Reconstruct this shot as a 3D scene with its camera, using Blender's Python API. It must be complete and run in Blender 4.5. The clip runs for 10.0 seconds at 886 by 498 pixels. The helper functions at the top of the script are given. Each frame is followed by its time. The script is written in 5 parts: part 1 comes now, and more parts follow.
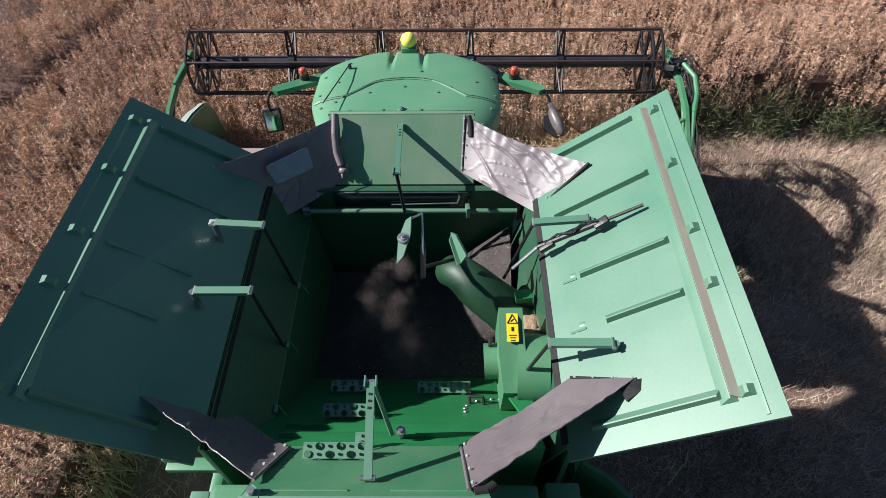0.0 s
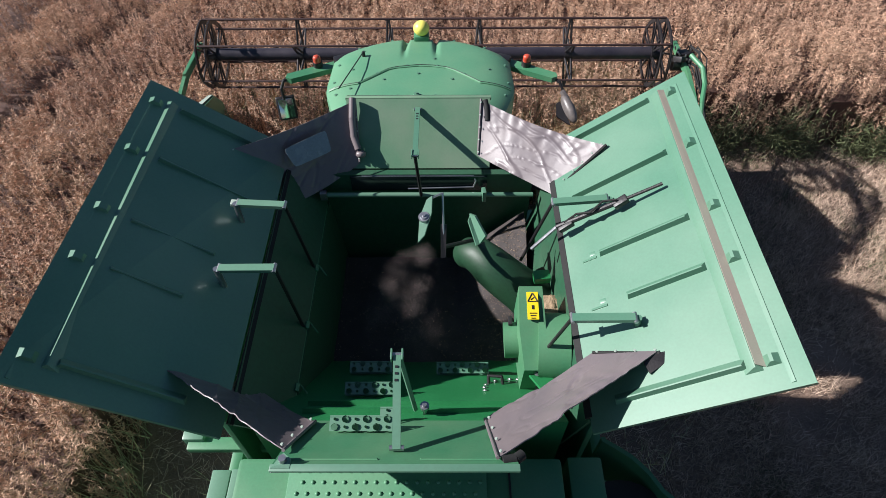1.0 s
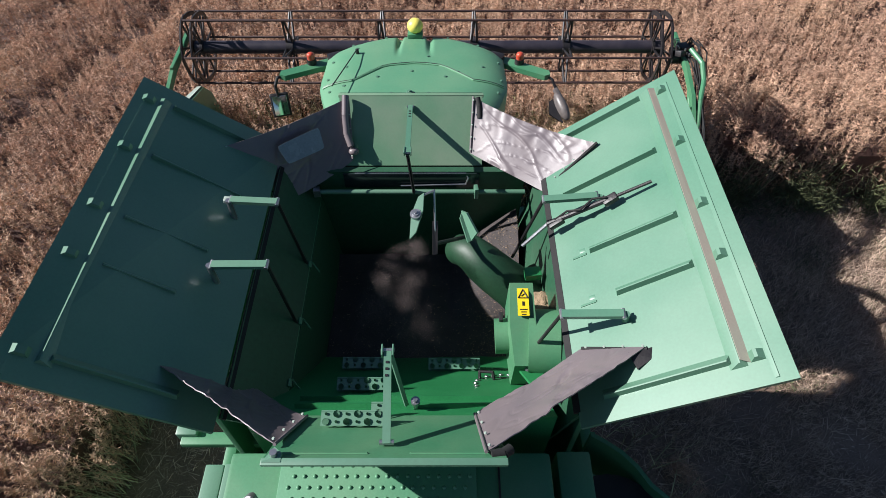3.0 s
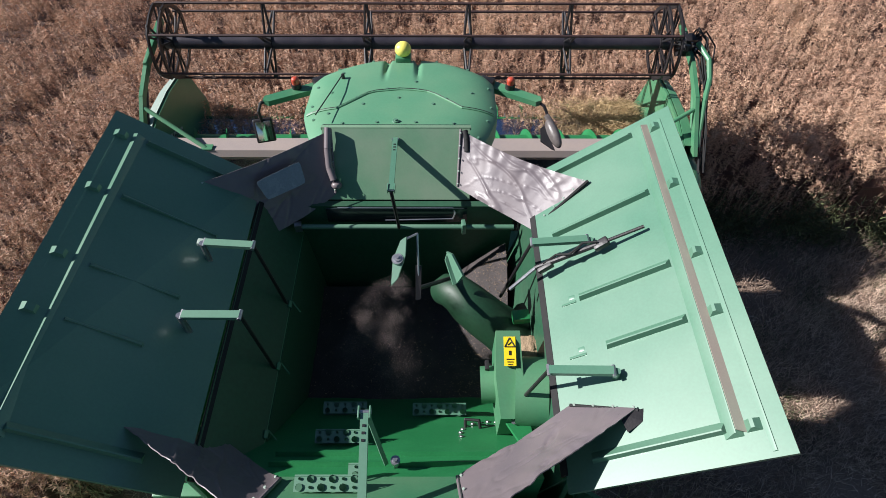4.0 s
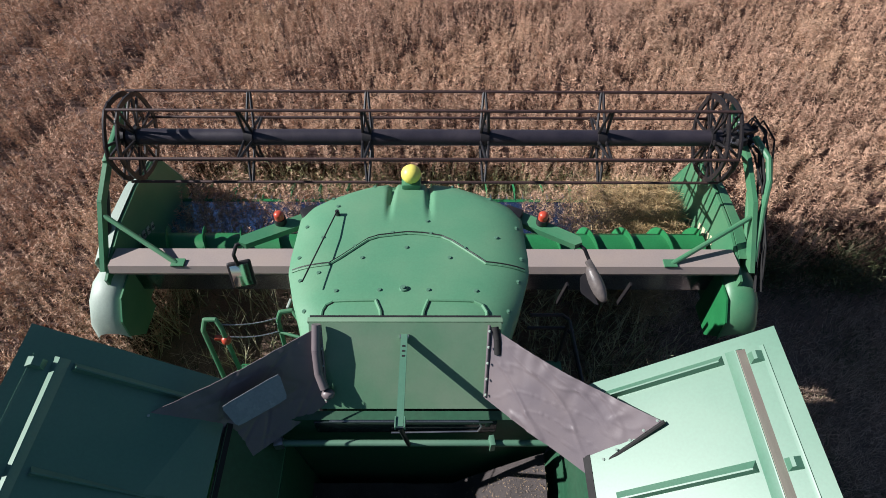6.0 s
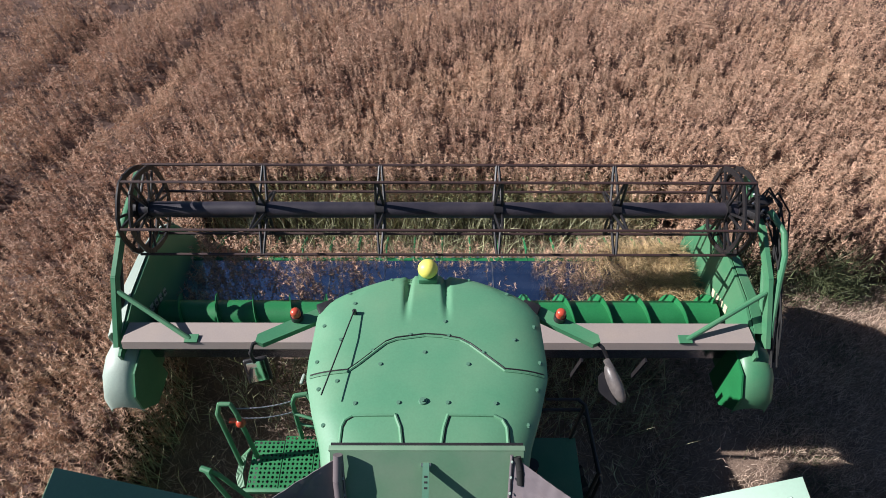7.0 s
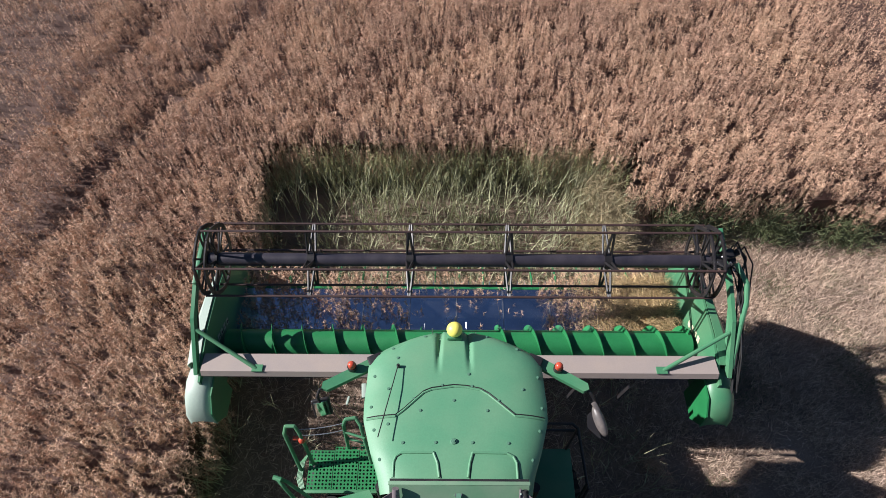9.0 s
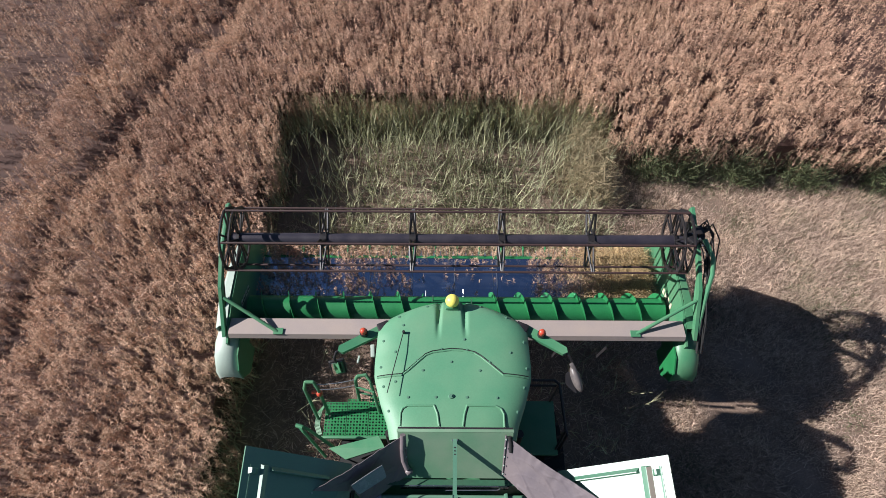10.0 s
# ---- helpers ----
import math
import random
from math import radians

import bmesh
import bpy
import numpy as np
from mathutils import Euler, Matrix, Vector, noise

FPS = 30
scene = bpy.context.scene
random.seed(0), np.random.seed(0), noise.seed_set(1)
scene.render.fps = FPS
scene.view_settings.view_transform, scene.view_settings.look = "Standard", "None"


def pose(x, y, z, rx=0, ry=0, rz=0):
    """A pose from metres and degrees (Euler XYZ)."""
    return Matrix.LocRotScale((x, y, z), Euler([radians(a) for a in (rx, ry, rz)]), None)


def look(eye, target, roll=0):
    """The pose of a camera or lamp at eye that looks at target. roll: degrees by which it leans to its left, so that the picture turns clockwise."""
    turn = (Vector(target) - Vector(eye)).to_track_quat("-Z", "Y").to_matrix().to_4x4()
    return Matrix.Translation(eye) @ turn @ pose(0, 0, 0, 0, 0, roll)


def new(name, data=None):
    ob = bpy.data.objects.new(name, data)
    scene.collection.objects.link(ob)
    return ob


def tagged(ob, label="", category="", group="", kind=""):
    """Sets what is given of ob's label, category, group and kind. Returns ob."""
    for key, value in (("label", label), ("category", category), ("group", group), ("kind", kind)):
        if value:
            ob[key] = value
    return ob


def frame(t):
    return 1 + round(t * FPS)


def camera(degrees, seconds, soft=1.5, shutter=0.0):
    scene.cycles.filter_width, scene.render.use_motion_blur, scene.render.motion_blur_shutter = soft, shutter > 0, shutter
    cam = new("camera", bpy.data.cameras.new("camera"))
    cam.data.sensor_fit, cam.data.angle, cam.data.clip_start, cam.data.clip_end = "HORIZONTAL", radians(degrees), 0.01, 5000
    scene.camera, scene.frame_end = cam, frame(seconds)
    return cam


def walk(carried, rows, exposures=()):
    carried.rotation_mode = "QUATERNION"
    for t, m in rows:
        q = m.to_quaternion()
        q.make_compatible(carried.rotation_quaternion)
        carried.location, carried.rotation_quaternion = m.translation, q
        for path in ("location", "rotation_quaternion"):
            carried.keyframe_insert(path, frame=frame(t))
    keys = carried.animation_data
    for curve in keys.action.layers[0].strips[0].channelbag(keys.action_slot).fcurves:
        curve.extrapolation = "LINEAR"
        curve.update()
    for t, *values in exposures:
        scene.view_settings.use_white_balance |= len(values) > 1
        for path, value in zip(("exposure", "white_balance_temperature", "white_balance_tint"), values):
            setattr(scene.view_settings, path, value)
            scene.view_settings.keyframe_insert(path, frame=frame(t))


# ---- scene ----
# The camera looks ahead and down: tilt from straight down, turn, lean; places in metres.
cam = camera(72.97, 10.0, 0.4, 0.06)
PATH = [
    (0.0, 0.338, -4.115, 7.784, 38.33, 0.83, -0.72),
    (0.5, 0.245, -3.824, 7.742, 38.51, 0.45, -0.37),
    (1.0, 0.166, -3.495, 7.716, 38.46, 0.53, -0.53),
    (1.5, 0.093, -3.143, 7.711, 38.37, 0.41, -0.51),
    (2.0, 0.096, -2.761, 7.717, 38.17, 0.46, -0.65),
    (2.5, 0.144, -2.387, 7.721, 38.13, 0.34, -0.42),
    (4.0, 0.359, -1.464, 7.791, 38.22, -0.33, 0.33),
    (4.5, 0.344, -1.066, 7.791, 37.97, -0.20, 0.10),
    (5.0, 0.300, -0.804, 7.790, 38.08, -0.23, 0.10),
    (5.5, 0.226, -0.590, 7.790, 37.97, -0.45, 0.39),
    (6.0, 0.157, -0.451, 7.813, 37.90, -0.58, 0.57),
    (7.5, -0.019, -0.973, 8.676, 38.19, 0.01, 0.13),
    (8.0, -0.089, -1.357, 9.084, 38.16, 0.13, 0.07),
    (8.5, -0.119, -1.760, 9.548, 36.52, 0.39, -0.07),
    (9.0, -0.152, -2.233, 10.039, 34.34, 0.42, -0.07),
    (9.5, -0.146, -2.724, 10.529, 32.12, 0.41, 0.03),
    (10.0, -0.125, -3.200, 11.021, 29.75, 0.38, 0.05),
]
DRIVE = [
    (0.0, -0.063, 1.686), (0.5, -0.077, 2.094), (1.0, -0.075, 2.453), (1.5, -0.080, 2.816), (2.0, -0.079, 3.188), (2.5, -0.067, 3.578), (4.0, -0.018, 4.147), (4.5, -0.021, 4.077), (5.0, -0.032, 3.968), (5.5, -0.041, 3.721), (6.0, -0.062, 3.266), (7.5, -0.039, 1.966), (8.0, -0.038, 1.542), (8.5, -0.022, 1.161), (9.0, -0.020, 0.753), (9.5, -0.006, 0.374), (10.0, 0.000, -0.000),
]


def eye(x, y, z, tilt, turn, lean):
    return pose(x, y, z, 0, 0, turn) @ pose(0, 0, 0, tilt) @ pose(0, 0, 0, 0, 0, lean)


EXPOSURE = [(t, stops, 6230, 11.5) for t, stops in ((0.0, 0.78), (3.6, 0.76), (4.6, 0.70), (6.0, 0.58), (7.3, 0.74), (10.0, 0.78))]
walk(cam, [(r[0], eye(*r[1:])) for r in PATH], EXPOSURE)

# ---- light ----
SUN = Vector((-1.49, 0.10, 1.0)).normalized()
world = bpy.data.worlds.new("sky")
scene.world = world
world.use_nodes = True
sky = world.node_tree.nodes.new("ShaderNodeTexSky")
sky.sky_type, sky.sun_disc = "NISHITA", False
sky.sun_elevation = math.asin(SUN.z)
sky.sun_rotation = math.atan2(SUN.x, SUN.y)
sky.air_density, sky.dust_density, sky.ozone_density = 1.0, 0.3, 3.0
world.node_tree.links.new(sky.outputs[0], world.node_tree.nodes["Background"].inputs[0])
world.node_tree.nodes["Background"].inputs[1].default_value = 0.038
sun = new("sun", bpy.data.lights.new("sun", "SUN"))
sun.data.energy, sun.data.angle, sun.data.color = 5.0, radians(0.53), (1.0, 0.95, 0.90)
sun.matrix_world = look(SUN * 50, (0, 0, 0))

# ---- materials ----
def material(name, base, rough=0.5, metal=0.0, vary=0.12, scale=6.0, grain=60.0, bump=0.15, dust=None, dust_amount=0.0, coat=0.0, spread=0.0, gloss=0.5):
    """Base colour varied at two scales, with dust or dirt on top and a fine bump."""
    m = bpy.data.materials.new(name)
    m.use_nodes = True
    nt = m.node_tree
    n, ln = nt.nodes, nt.links
    bs = n["Principled BSDF"]
    co = n.new("ShaderNodeTexCoord")
    big, fine = n.new("ShaderNodeTexNoise"), n.new("ShaderNodeTexNoise")
    for k, s, d in ((big, scale, 5), (fine, grain, 3)):
        k.inputs["Scale"].default_value, k.inputs["Detail"].default_value = s, d
        ln.new(co.outputs["Object"], k.inputs["Vector"])
    hsv = n.new("ShaderNodeHueSaturation")
    hsv.inputs["Color"].default_value = (*base, 1)
    add = n.new("ShaderNodeMath")
    add.operation = "ADD"
    ln.new(big.outputs["Fac"], add.inputs[0])
    ln.new(fine.outputs["Fac"], add.inputs[1])
    val = n.new("ShaderNodeMapRange")
    val.inputs["From Min"].default_value, val.inputs["From Max"].default_value = 0.6, 1.4
    val.inputs["To Min"].default_value, val.inputs["To Max"].default_value = 1 - vary, 1 + vary
    ln.new(add.outputs[0], val.inputs["Value"])
    last = val.outputs[0]
    if spread:
        geo = n.new("ShaderNodeNewGeometry")
        isl = n.new("ShaderNodeMapRange")
        isl.inputs["To Min"].default_value, isl.inputs["To Max"].default_value = 1 - spread, 1 + spread
        ln.new(geo.outputs["Random Per Island"], isl.inputs["Value"])
        mul = n.new("ShaderNodeMath")
        mul.operation = "MULTIPLY"
        ln.new(last, mul.inputs[0])
        ln.new(isl.outputs[0], mul.inputs[1])
        last = mul.outputs[0]
    ln.new(last, hsv.inputs["Value"])
    out = hsv.outputs[0]
    if dust:
        mix = n.new("ShaderNodeMix")
        mix.data_type = "RGBA"
        mr = n.new("ShaderNodeMapRange")
        mr.inputs["From Min"].default_value, mr.inputs["From Max"].default_value = 0.35, 0.75
        mr.inputs["To Min"].default_value, mr.inputs["To Max"].default_value = dust_amount * 0.3, dust_amount
        ln.new(big.outputs["Fac"], mr.inputs["Value"])
        ln.new(mr.outputs[0], mix.inputs["Factor"])
        ln.new(out, mix.inputs["A"])
        mix.inputs["B"].default_value = (*dust, 1)
        out = mix.outputs["Result"]
    ln.new(out, bs.inputs["Base Color"])
    bs.inputs["Metallic"].default_value = metal
    bs.inputs["Coat Weight"].default_value = coat
    bs.inputs["Specular IOR Level"].default_value = gloss
    rr = n.new("ShaderNodeMapRange")
    rr.inputs["To Min"].default_value, rr.inputs["To Max"].default_value = max(rough - 0.1, 0.05), min(rough + 0.12, 1)
    ln.new(big.outputs["Fac"], rr.inputs["Value"])
    ln.new(rr.outputs[0], bs.inputs["Roughness"])
    if bump:
        bp = n.new("ShaderNodeBump")
        bp.inputs["Strength"].default_value, bp.inputs["Distance"].default_value = bump, 0.01
        ln.new(fine.outputs["Fac"], bp.inputs["Height"])
        ln.new(bp.outputs[0], bs.inputs["Normal"])
    return m


DUST = (0.36, 0.27, 0.19)
GREEN = material("green_paint", (0.036, 0.20, 0.096), 0.42, vary=0.12, scale=2.5, bump=0.04, dust=DUST, dust_amount=0.18)
ROOF = material("dusty_green_roof", (0.08, 0.27, 0.15), 0.5, vary=0.10, scale=2.0, bump=0.05, dust=DUST, dust_amount=0.18)
FLAP = material("tank_flap_paint", (0.058, 0.190, 0.118), 0.40, vary=0.12, scale=1.1, bump=0.008, dust=(0.44, 0.40, 0.34), dust_amount=0.17, gloss=0.75)
# Darker than the outer green: dirt plus the tank's inner shade, in the colour.
TANKIN = material("grimy_shaded_tank_paint", (0.017, 0.10, 0.050), 0.5, vary=0.25, scale=3, grain=30, bump=0.06, dust=(0.06, 0.05, 0.042), dust_amount=0.4)
# Much darker green than the outer paint, with brown-black patches.
AUGERTUBE = material("dark_auger_paint", (0.008, 0.055, 0.024), 0.5, vary=0.3, scale=3, bump=0.06, dust=(0.03, 0.025, 0.02), dust_amount=0.4)
FRONTSHEET = material("dust_coated_sheet", (0.06, 0.24, 0.12), 0.5, vary=0.1, scale=1.8, bump=0.05, dust=(0.34, 0.31, 0.26), dust_amount=0.6)
BRIGHT = material("worn_green_paint", (0.020, 0.175, 0.058), 0.42, vary=0.15, scale=4, bump=0.05)
CLOTH = material("grey_cloth", (0.145, 0.124, 0.137), 0.38, vary=0.10, scale=5, grain=180, bump=0.05, dust=DUST, dust_amount=0.12, gloss=0.6)
BLACK = material("black_paint", (0.010, 0.010, 0.013), 0.45, vary=0.2, scale=6, dust=DUST, dust_amount=0.035)
RUBBER = material("black_rubber", (0.012, 0.012, 0.012), 0.8, vary=0.3, scale=8)
MIRRORCASE = material("dusty_grey_plastic", (0.09, 0.085, 0.09), 0.4, vary=0.3, scale=14, dust=DUST, dust_amount=0.2)
STEEL = material("bare_steel", (0.42, 0.42, 0.44), 0.35, metal=0.9, vary=0.15, scale=8, bump=0.08)
PANSTEEL = material("polished_pan_steel", (0.46, 0.52, 0.66), 0.22, metal=1.0, vary=0.25, scale=3, bump=0.05, dust=DUST, dust_amount=0.06)
GREYBEAM = material("grey_beam_paint", (0.31, 0.265, 0.255), 0.55, vary=0.1, scale=3, dust=DUST, dust_amount=0.35)
WHITE = material("white_plastic", (0.36, 0.45, 0.39), 0.5, vary=0.10, scale=3, dust=DUST, dust_amount=0.12)
YELLOW = material("yellow_plastic", (0.85, 0.76, 0.15), 0.4, vary=0.05, scale=6)
SIGN = material("yellow_label", (0.85, 0.60, 0.01), 0.5, vary=0.04, scale=6)
PLATE = material("faded_plate", (0.62, 0.58, 0.40), 0.5, vary=0.1, scale=9)
RED = material("red_lens", (0.50, 0.07, 0.035), 0.3, vary=0.1, scale=20, coat=0.5)
ORANGE = material("orange_lens", (0.75, 0.12, 0.02), 0.25, vary=0.1, scale=20, coat=0.5)
MIRROR = material("mirror_glass", (0.8, 0.85, 0.82), 0.06, metal=1.0, vary=0.02, bump=0)
GLASS = material("dark_cab_glass", (0.02, 0.03, 0.03), 0.1, vary=0.05, bump=0)
CLEAR = material("film_window", (0.25, 0.28, 0.3), 0.25, vary=0.15, scale=6, bump=0.05)
REELTUBE = material("dusty_black_tube", (0.022, 0.021, 0.034), 0.38, vary=0.3, scale=4, dust=DUST, dust_amount=0.06)
RUSTBAR = material("brown_bar", (0.05, 0.026, 0.024), 0.6, vary=0.25, scale=8)
SEED = material("black_seed", (0.050, 0.041, 0.040), 0.7, vary=0.5, scale=7, grain=140, bump=0.9)
DUSTLINE = material("caked_dust", (0.32, 0.25, 0.215), 0.8, vary=0.16, scale=3, grain=260, bump=0.08, dust=(0.09, 0.24, 0.15), dust_amount=0.35)
SEEDDUST = material("seed_dust", (0.16, 0.125, 0.118), 0.8, vary=0.3, scale=12, bump=0, spread=0.5)
CHAFF = material("chaff", (0.34, 0.24, 0.15), 0.8, vary=0.35, scale=20, grain=160, bump=0.8)
CROP = material("ripe_pods", (0.53, 0.325, 0.235), 0.7, vary=0.36, scale=0.55, grain=4, bump=0, dust=(0.42, 0.33, 0.18), dust_amount=0.40, spread=0.6)
# Dark brown fill: the shade between the stems is put into the colour.
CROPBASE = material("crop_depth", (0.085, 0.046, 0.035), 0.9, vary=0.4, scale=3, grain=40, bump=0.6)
STALK = material("green_stalk", (0.39, 0.39, 0.24), 0.7, vary=0.25, scale=1.5, grain=9, bump=0, spread=0.5)
GREENPOD = material("unripe_pods", (0.27, 0.27, 0.12), 0.7, vary=0.25, scale=1.5, grain=9, bump=0, spread=0.5)
TANGLE = material("tangled_stems", (0.36, 0.27, 0.17), 0.75, vary=0.3, scale=2.0, grain=9, bump=0, dust=(0.22, 0.22, 0.10), dust_amount=0.6, spread=0.5)
WEED = material("weed_leaf", (0.085, 0.100, 0.042), 0.7, vary=0.3, scale=1.5, bump=0, spread=0.4)
STRAW = material("dry_straw", (0.58, 0.43, 0.35), 0.75, vary=0.5, scale=1.6, grain=7, bump=0, dust=(0.40, 0.36, 0.18), dust_amount=0.3, spread=0.5)
GOLDSTRAW = material("golden_straw", (0.46, 0.33, 0.17), 0.7, vary=0.3, scale=3, grain=12, bump=0, spread=0.6)
SOIL = material("stubble_soil", (0.20, 0.14, 0.105), 0.9, vary=0.5, scale=1.8, grain=45, bump=0.9)


# ---- mesh helpers ----
def finish(name, bm, mat, smooth=None):
    me = bpy.data.meshes.new(name)
    bmesh.ops.recalc_face_normals(bm, faces=bm.faces)
    bm.to_mesh(me)
    bm.free()
    me.materials.append(mat)
    if smooth is not None:
        me.polygons.foreach_set("use_smooth", [True] * len(me.polygons))
        me.set_sharp_from_angle(angle=radians(smooth))
    return me


def part(name, bm, mat, parent, label="", smooth=35):
    ob = new(name, finish(name, bm, mat, smooth))
    ob.parent = parent
    if label:
        tagged(ob, label)
    return ob


def empty(name, m, label, category, group=""):
    ob = new(name)
    ob.empty_display_size = 0.2
    ob.matrix_basis = m
    return tagged(ob, label, category, group)


def box(bm, c, s, turn=(0, 0, 0), bevel=0.0):
    m = pose(*c, *turn) @ Matrix.Diagonal((*s, 1))
    g = bmesh.ops.create_cube(bm, size=1, matrix=m)
    if bevel:
        ed = {e for v in g["verts"] for e in v.link_edges}
        bmesh.ops.bevel(bm, geom=list(ed), offset=bevel, segments=2, affect="EDGES", profile=0.6)
    return bm


def rod(bm, p, q, r, seg=10, r2=None):
    p, q = Vector(p), Vector(q)
    d = q - p
    m = Matrix.Translation((p + q) / 2) @ d.to_track_quat("Z", "Y").to_matrix().to_4x4()
    bmesh.ops.create_cone(bm, cap_ends=True, segments=seg, radius1=r, radius2=r if r2 is None else r2, depth=d.length, matrix=m)
    return bm


def pipe(bm, pts, r, seg=8):
    for p, q in zip(pts, pts[1:]):
        rod(bm, p, q, r, seg)
    for p in pts[1:-1]:
        bmesh.ops.create_icosphere(bm, subdivisions=1, radius=r * 1.02, matrix=Matrix.Translation(p))
    return bm


def slab(bm, pts, thick, bevel=0.0):
    """A flat plate: the outline pts, made thick against its normal."""
    vs = [bm.verts.new(p) for p in pts]
    f = bm.faces.new(vs)
    f.normal_update()
    n = f.normal.copy()
    g = bmesh.ops.extrude_face_region(bm, geom=[f])
    bmesh.ops.translate(bm, verts=[v for v in g["geom"] if isinstance(v, bmesh.types.BMVert)], vec=-n * thick)
    return bm


def prism(bm, profile, x0, x1):
    """A profile of (y, z) drawn out along x."""
    a = [bm.verts.new((x0, y, z)) for y, z in profile]
    b = [bm.verts.new((x1, y, z)) for y, z in profile]
    bm.faces.new(a)
    bm.faces.new(b[::-1])
    for i in range(len(a)):
        j = (i + 1) % len(a)
        bm.faces.new((a[j], a[i], b[i], b[j]))
    return bm


def ball(bm, c, r, s=(1, 1, 1), sub=2):
    bmesh.ops.create_icosphere(bm, subdivisions=sub, radius=r, matrix=Matrix.Translation(c) @ Matrix.Diagonal((*s, 1)))
    return bm


def B():
    return bmesh.new()


def lerp(a, b, f):
    return Vector(a).lerp(Vector(b), f)



# ---- ground and crop ----
EDGE_L, FRONT, EDGE_R, SIDE = -3.68, 6.25, 3.45, 5.08


def ground():
    bm = B()
    bmesh.ops.create_grid(bm, x_segments=200, y_segments=200, size=16)
    for v in bm.verts:
        v.co.z = 0.03 * noise.noise(v.co * 0.9) + 0.02 * noise.noise(v.co * 3.1) - 0.02
    rim = [e for e in bm.edges if e.is_boundary]
    g = bmesh.ops.extrude_edge_only(bm, edges=rim)
    for v in [v for v in g["geom"] if isinstance(v, bmesh.types.BMVert)]:
        k = 2500 / max(abs(v.co.x), abs(v.co.y))
        v.co = (v.co.x * k, v.co.y * k, 0)
    ob = new("ground", finish("ground", bm, SOIL, 60))
    tagged(ob, "brown field soil covered with short stubble", "ground", kind="structure")


ground()


def blades(base, way, length, width, rng):
    """Thin pointed leaves: three corners each, from arrays of feet, directions, lengths and widths."""
    n = len(base)
    side = np.cross(way, rng.normal(size=(n, 3)))
    side /= np.linalg.norm(side, axis=1, keepdims=True) + 1e-9
    v = np.empty((n, 3, 3), np.float32)
    v[:, 0] = base - side * width[:, None] / 2
    v[:, 1] = base + side * width[:, None] / 2
    v[:, 2] = base + way * length[:, None]
    return v.reshape(-1, 3)


def tri_mesh(name, verts, mat):
    n = len(verts) // 3
    me = bpy.data.meshes.new(name)
    me.vertices.add(n * 3)
    me.vertices.foreach_set("co", verts.astype(np.float32).ravel())
    me.loops.add(n * 3)
    me.loops.foreach_set("vertex_index", np.arange(n * 3, dtype=np.int32))
    me.polygons.add(n)
    me.polygons.foreach_set("loop_start", np.arange(0, n * 3, 3, dtype=np.int32))
    me.materials.append(mat)
    me.update(calc_edges=True)
    return me


def sprays(cx, cy, top, twigs, per, rng, reach=0.13, drop=0.3, fat=1.0):
    """Ripe rape plants with their tops at (cx, cy, top): a few upright twigs each, set all round with narrow pods."""
    n = len(cx)
    t = np.repeat(np.arange(n), twigs)
    a = rng.uniform(0, 2 * np.pi, len(t))
    r = reach * np.sqrt(rng.uniform(0.0, 1.0, len(t)))
    tx, ty = cx[t] + r * np.cos(a), cy[t] + r * np.sin(a)
    tz = top[t] - rng.uniform(0, 0.22, len(t)) - r * 0.6
    k = np.repeat(np.arange(len(t)), per)
    ang = rng.uniform(0, 2 * np.pi, len(k))
    down = rng.uniform(0, 1, len(k)) ** 1.3 * drop
    lean = rng.normal(0, 0.12, (len(t), 2))
    base = np.stack([tx[k] - lean[k, 0] * down, ty[k] - lean[k, 1] * down, tz[k] - down], 1)
    up = rng.uniform(0.1, 0.9, len(k))
    way = np.stack([np.cos(ang), np.sin(ang), up], 1) + rng.normal(0, 0.15, (len(k), 3))
    way /= np.linalg.norm(way, axis=1, keepdims=True)
    return blades(base, way, fat * rng.uniform(0.035, 0.075, len(k)), fat * rng.uniform(0.007, 0.012, len(k)), rng)


def side_line(x):
    """Where the crop begins beside the harvested strip: it nears a little to the right."""
    return SIDE - 0.07 * np.clip(x - 5.0, 0, 6)


def standing(x, y):
    """Whether the crop still stands at a place of the field."""
    wob = 0.16 * np.sin(x * 2.1) + 0.10 * np.sin(x * 5.3 + 1)
    left = x < EDGE_L + 0.10 * np.sin(y * 3.1) + 0.06 * np.sin(y * 8.3)
    corner = np.clip((x - 2.3) / 1.2, 0, 1) * 0.55
    ahead = np.where(x < EDGE_R, y > FRONT + wob * 0.7 - corner, y > side_line(x) + 0.7 * wob)
    return left | ahead


def tram(x, y):
    """Wheel tracks of earlier passes, curving through the crop: 1 on a track."""
    a = np.exp(-((x + 7.75 - 0.0285 * y * np.abs(y)) / 0.28) ** 2)
    b = np.exp(-((x + 9.35 - 0.021 * y * np.abs(y)) / 0.28) ** 2)
    return np.maximum(a, b)


def field_top(x, y):
    return 1.66 + 0.10 * np.sin(x * 0.9 + y * 0.5) + 0.07 * np.sin(y * 1.9 - x * 1.3) + 0.05 * np.sin(x * 3.7 + 1.3 * y)


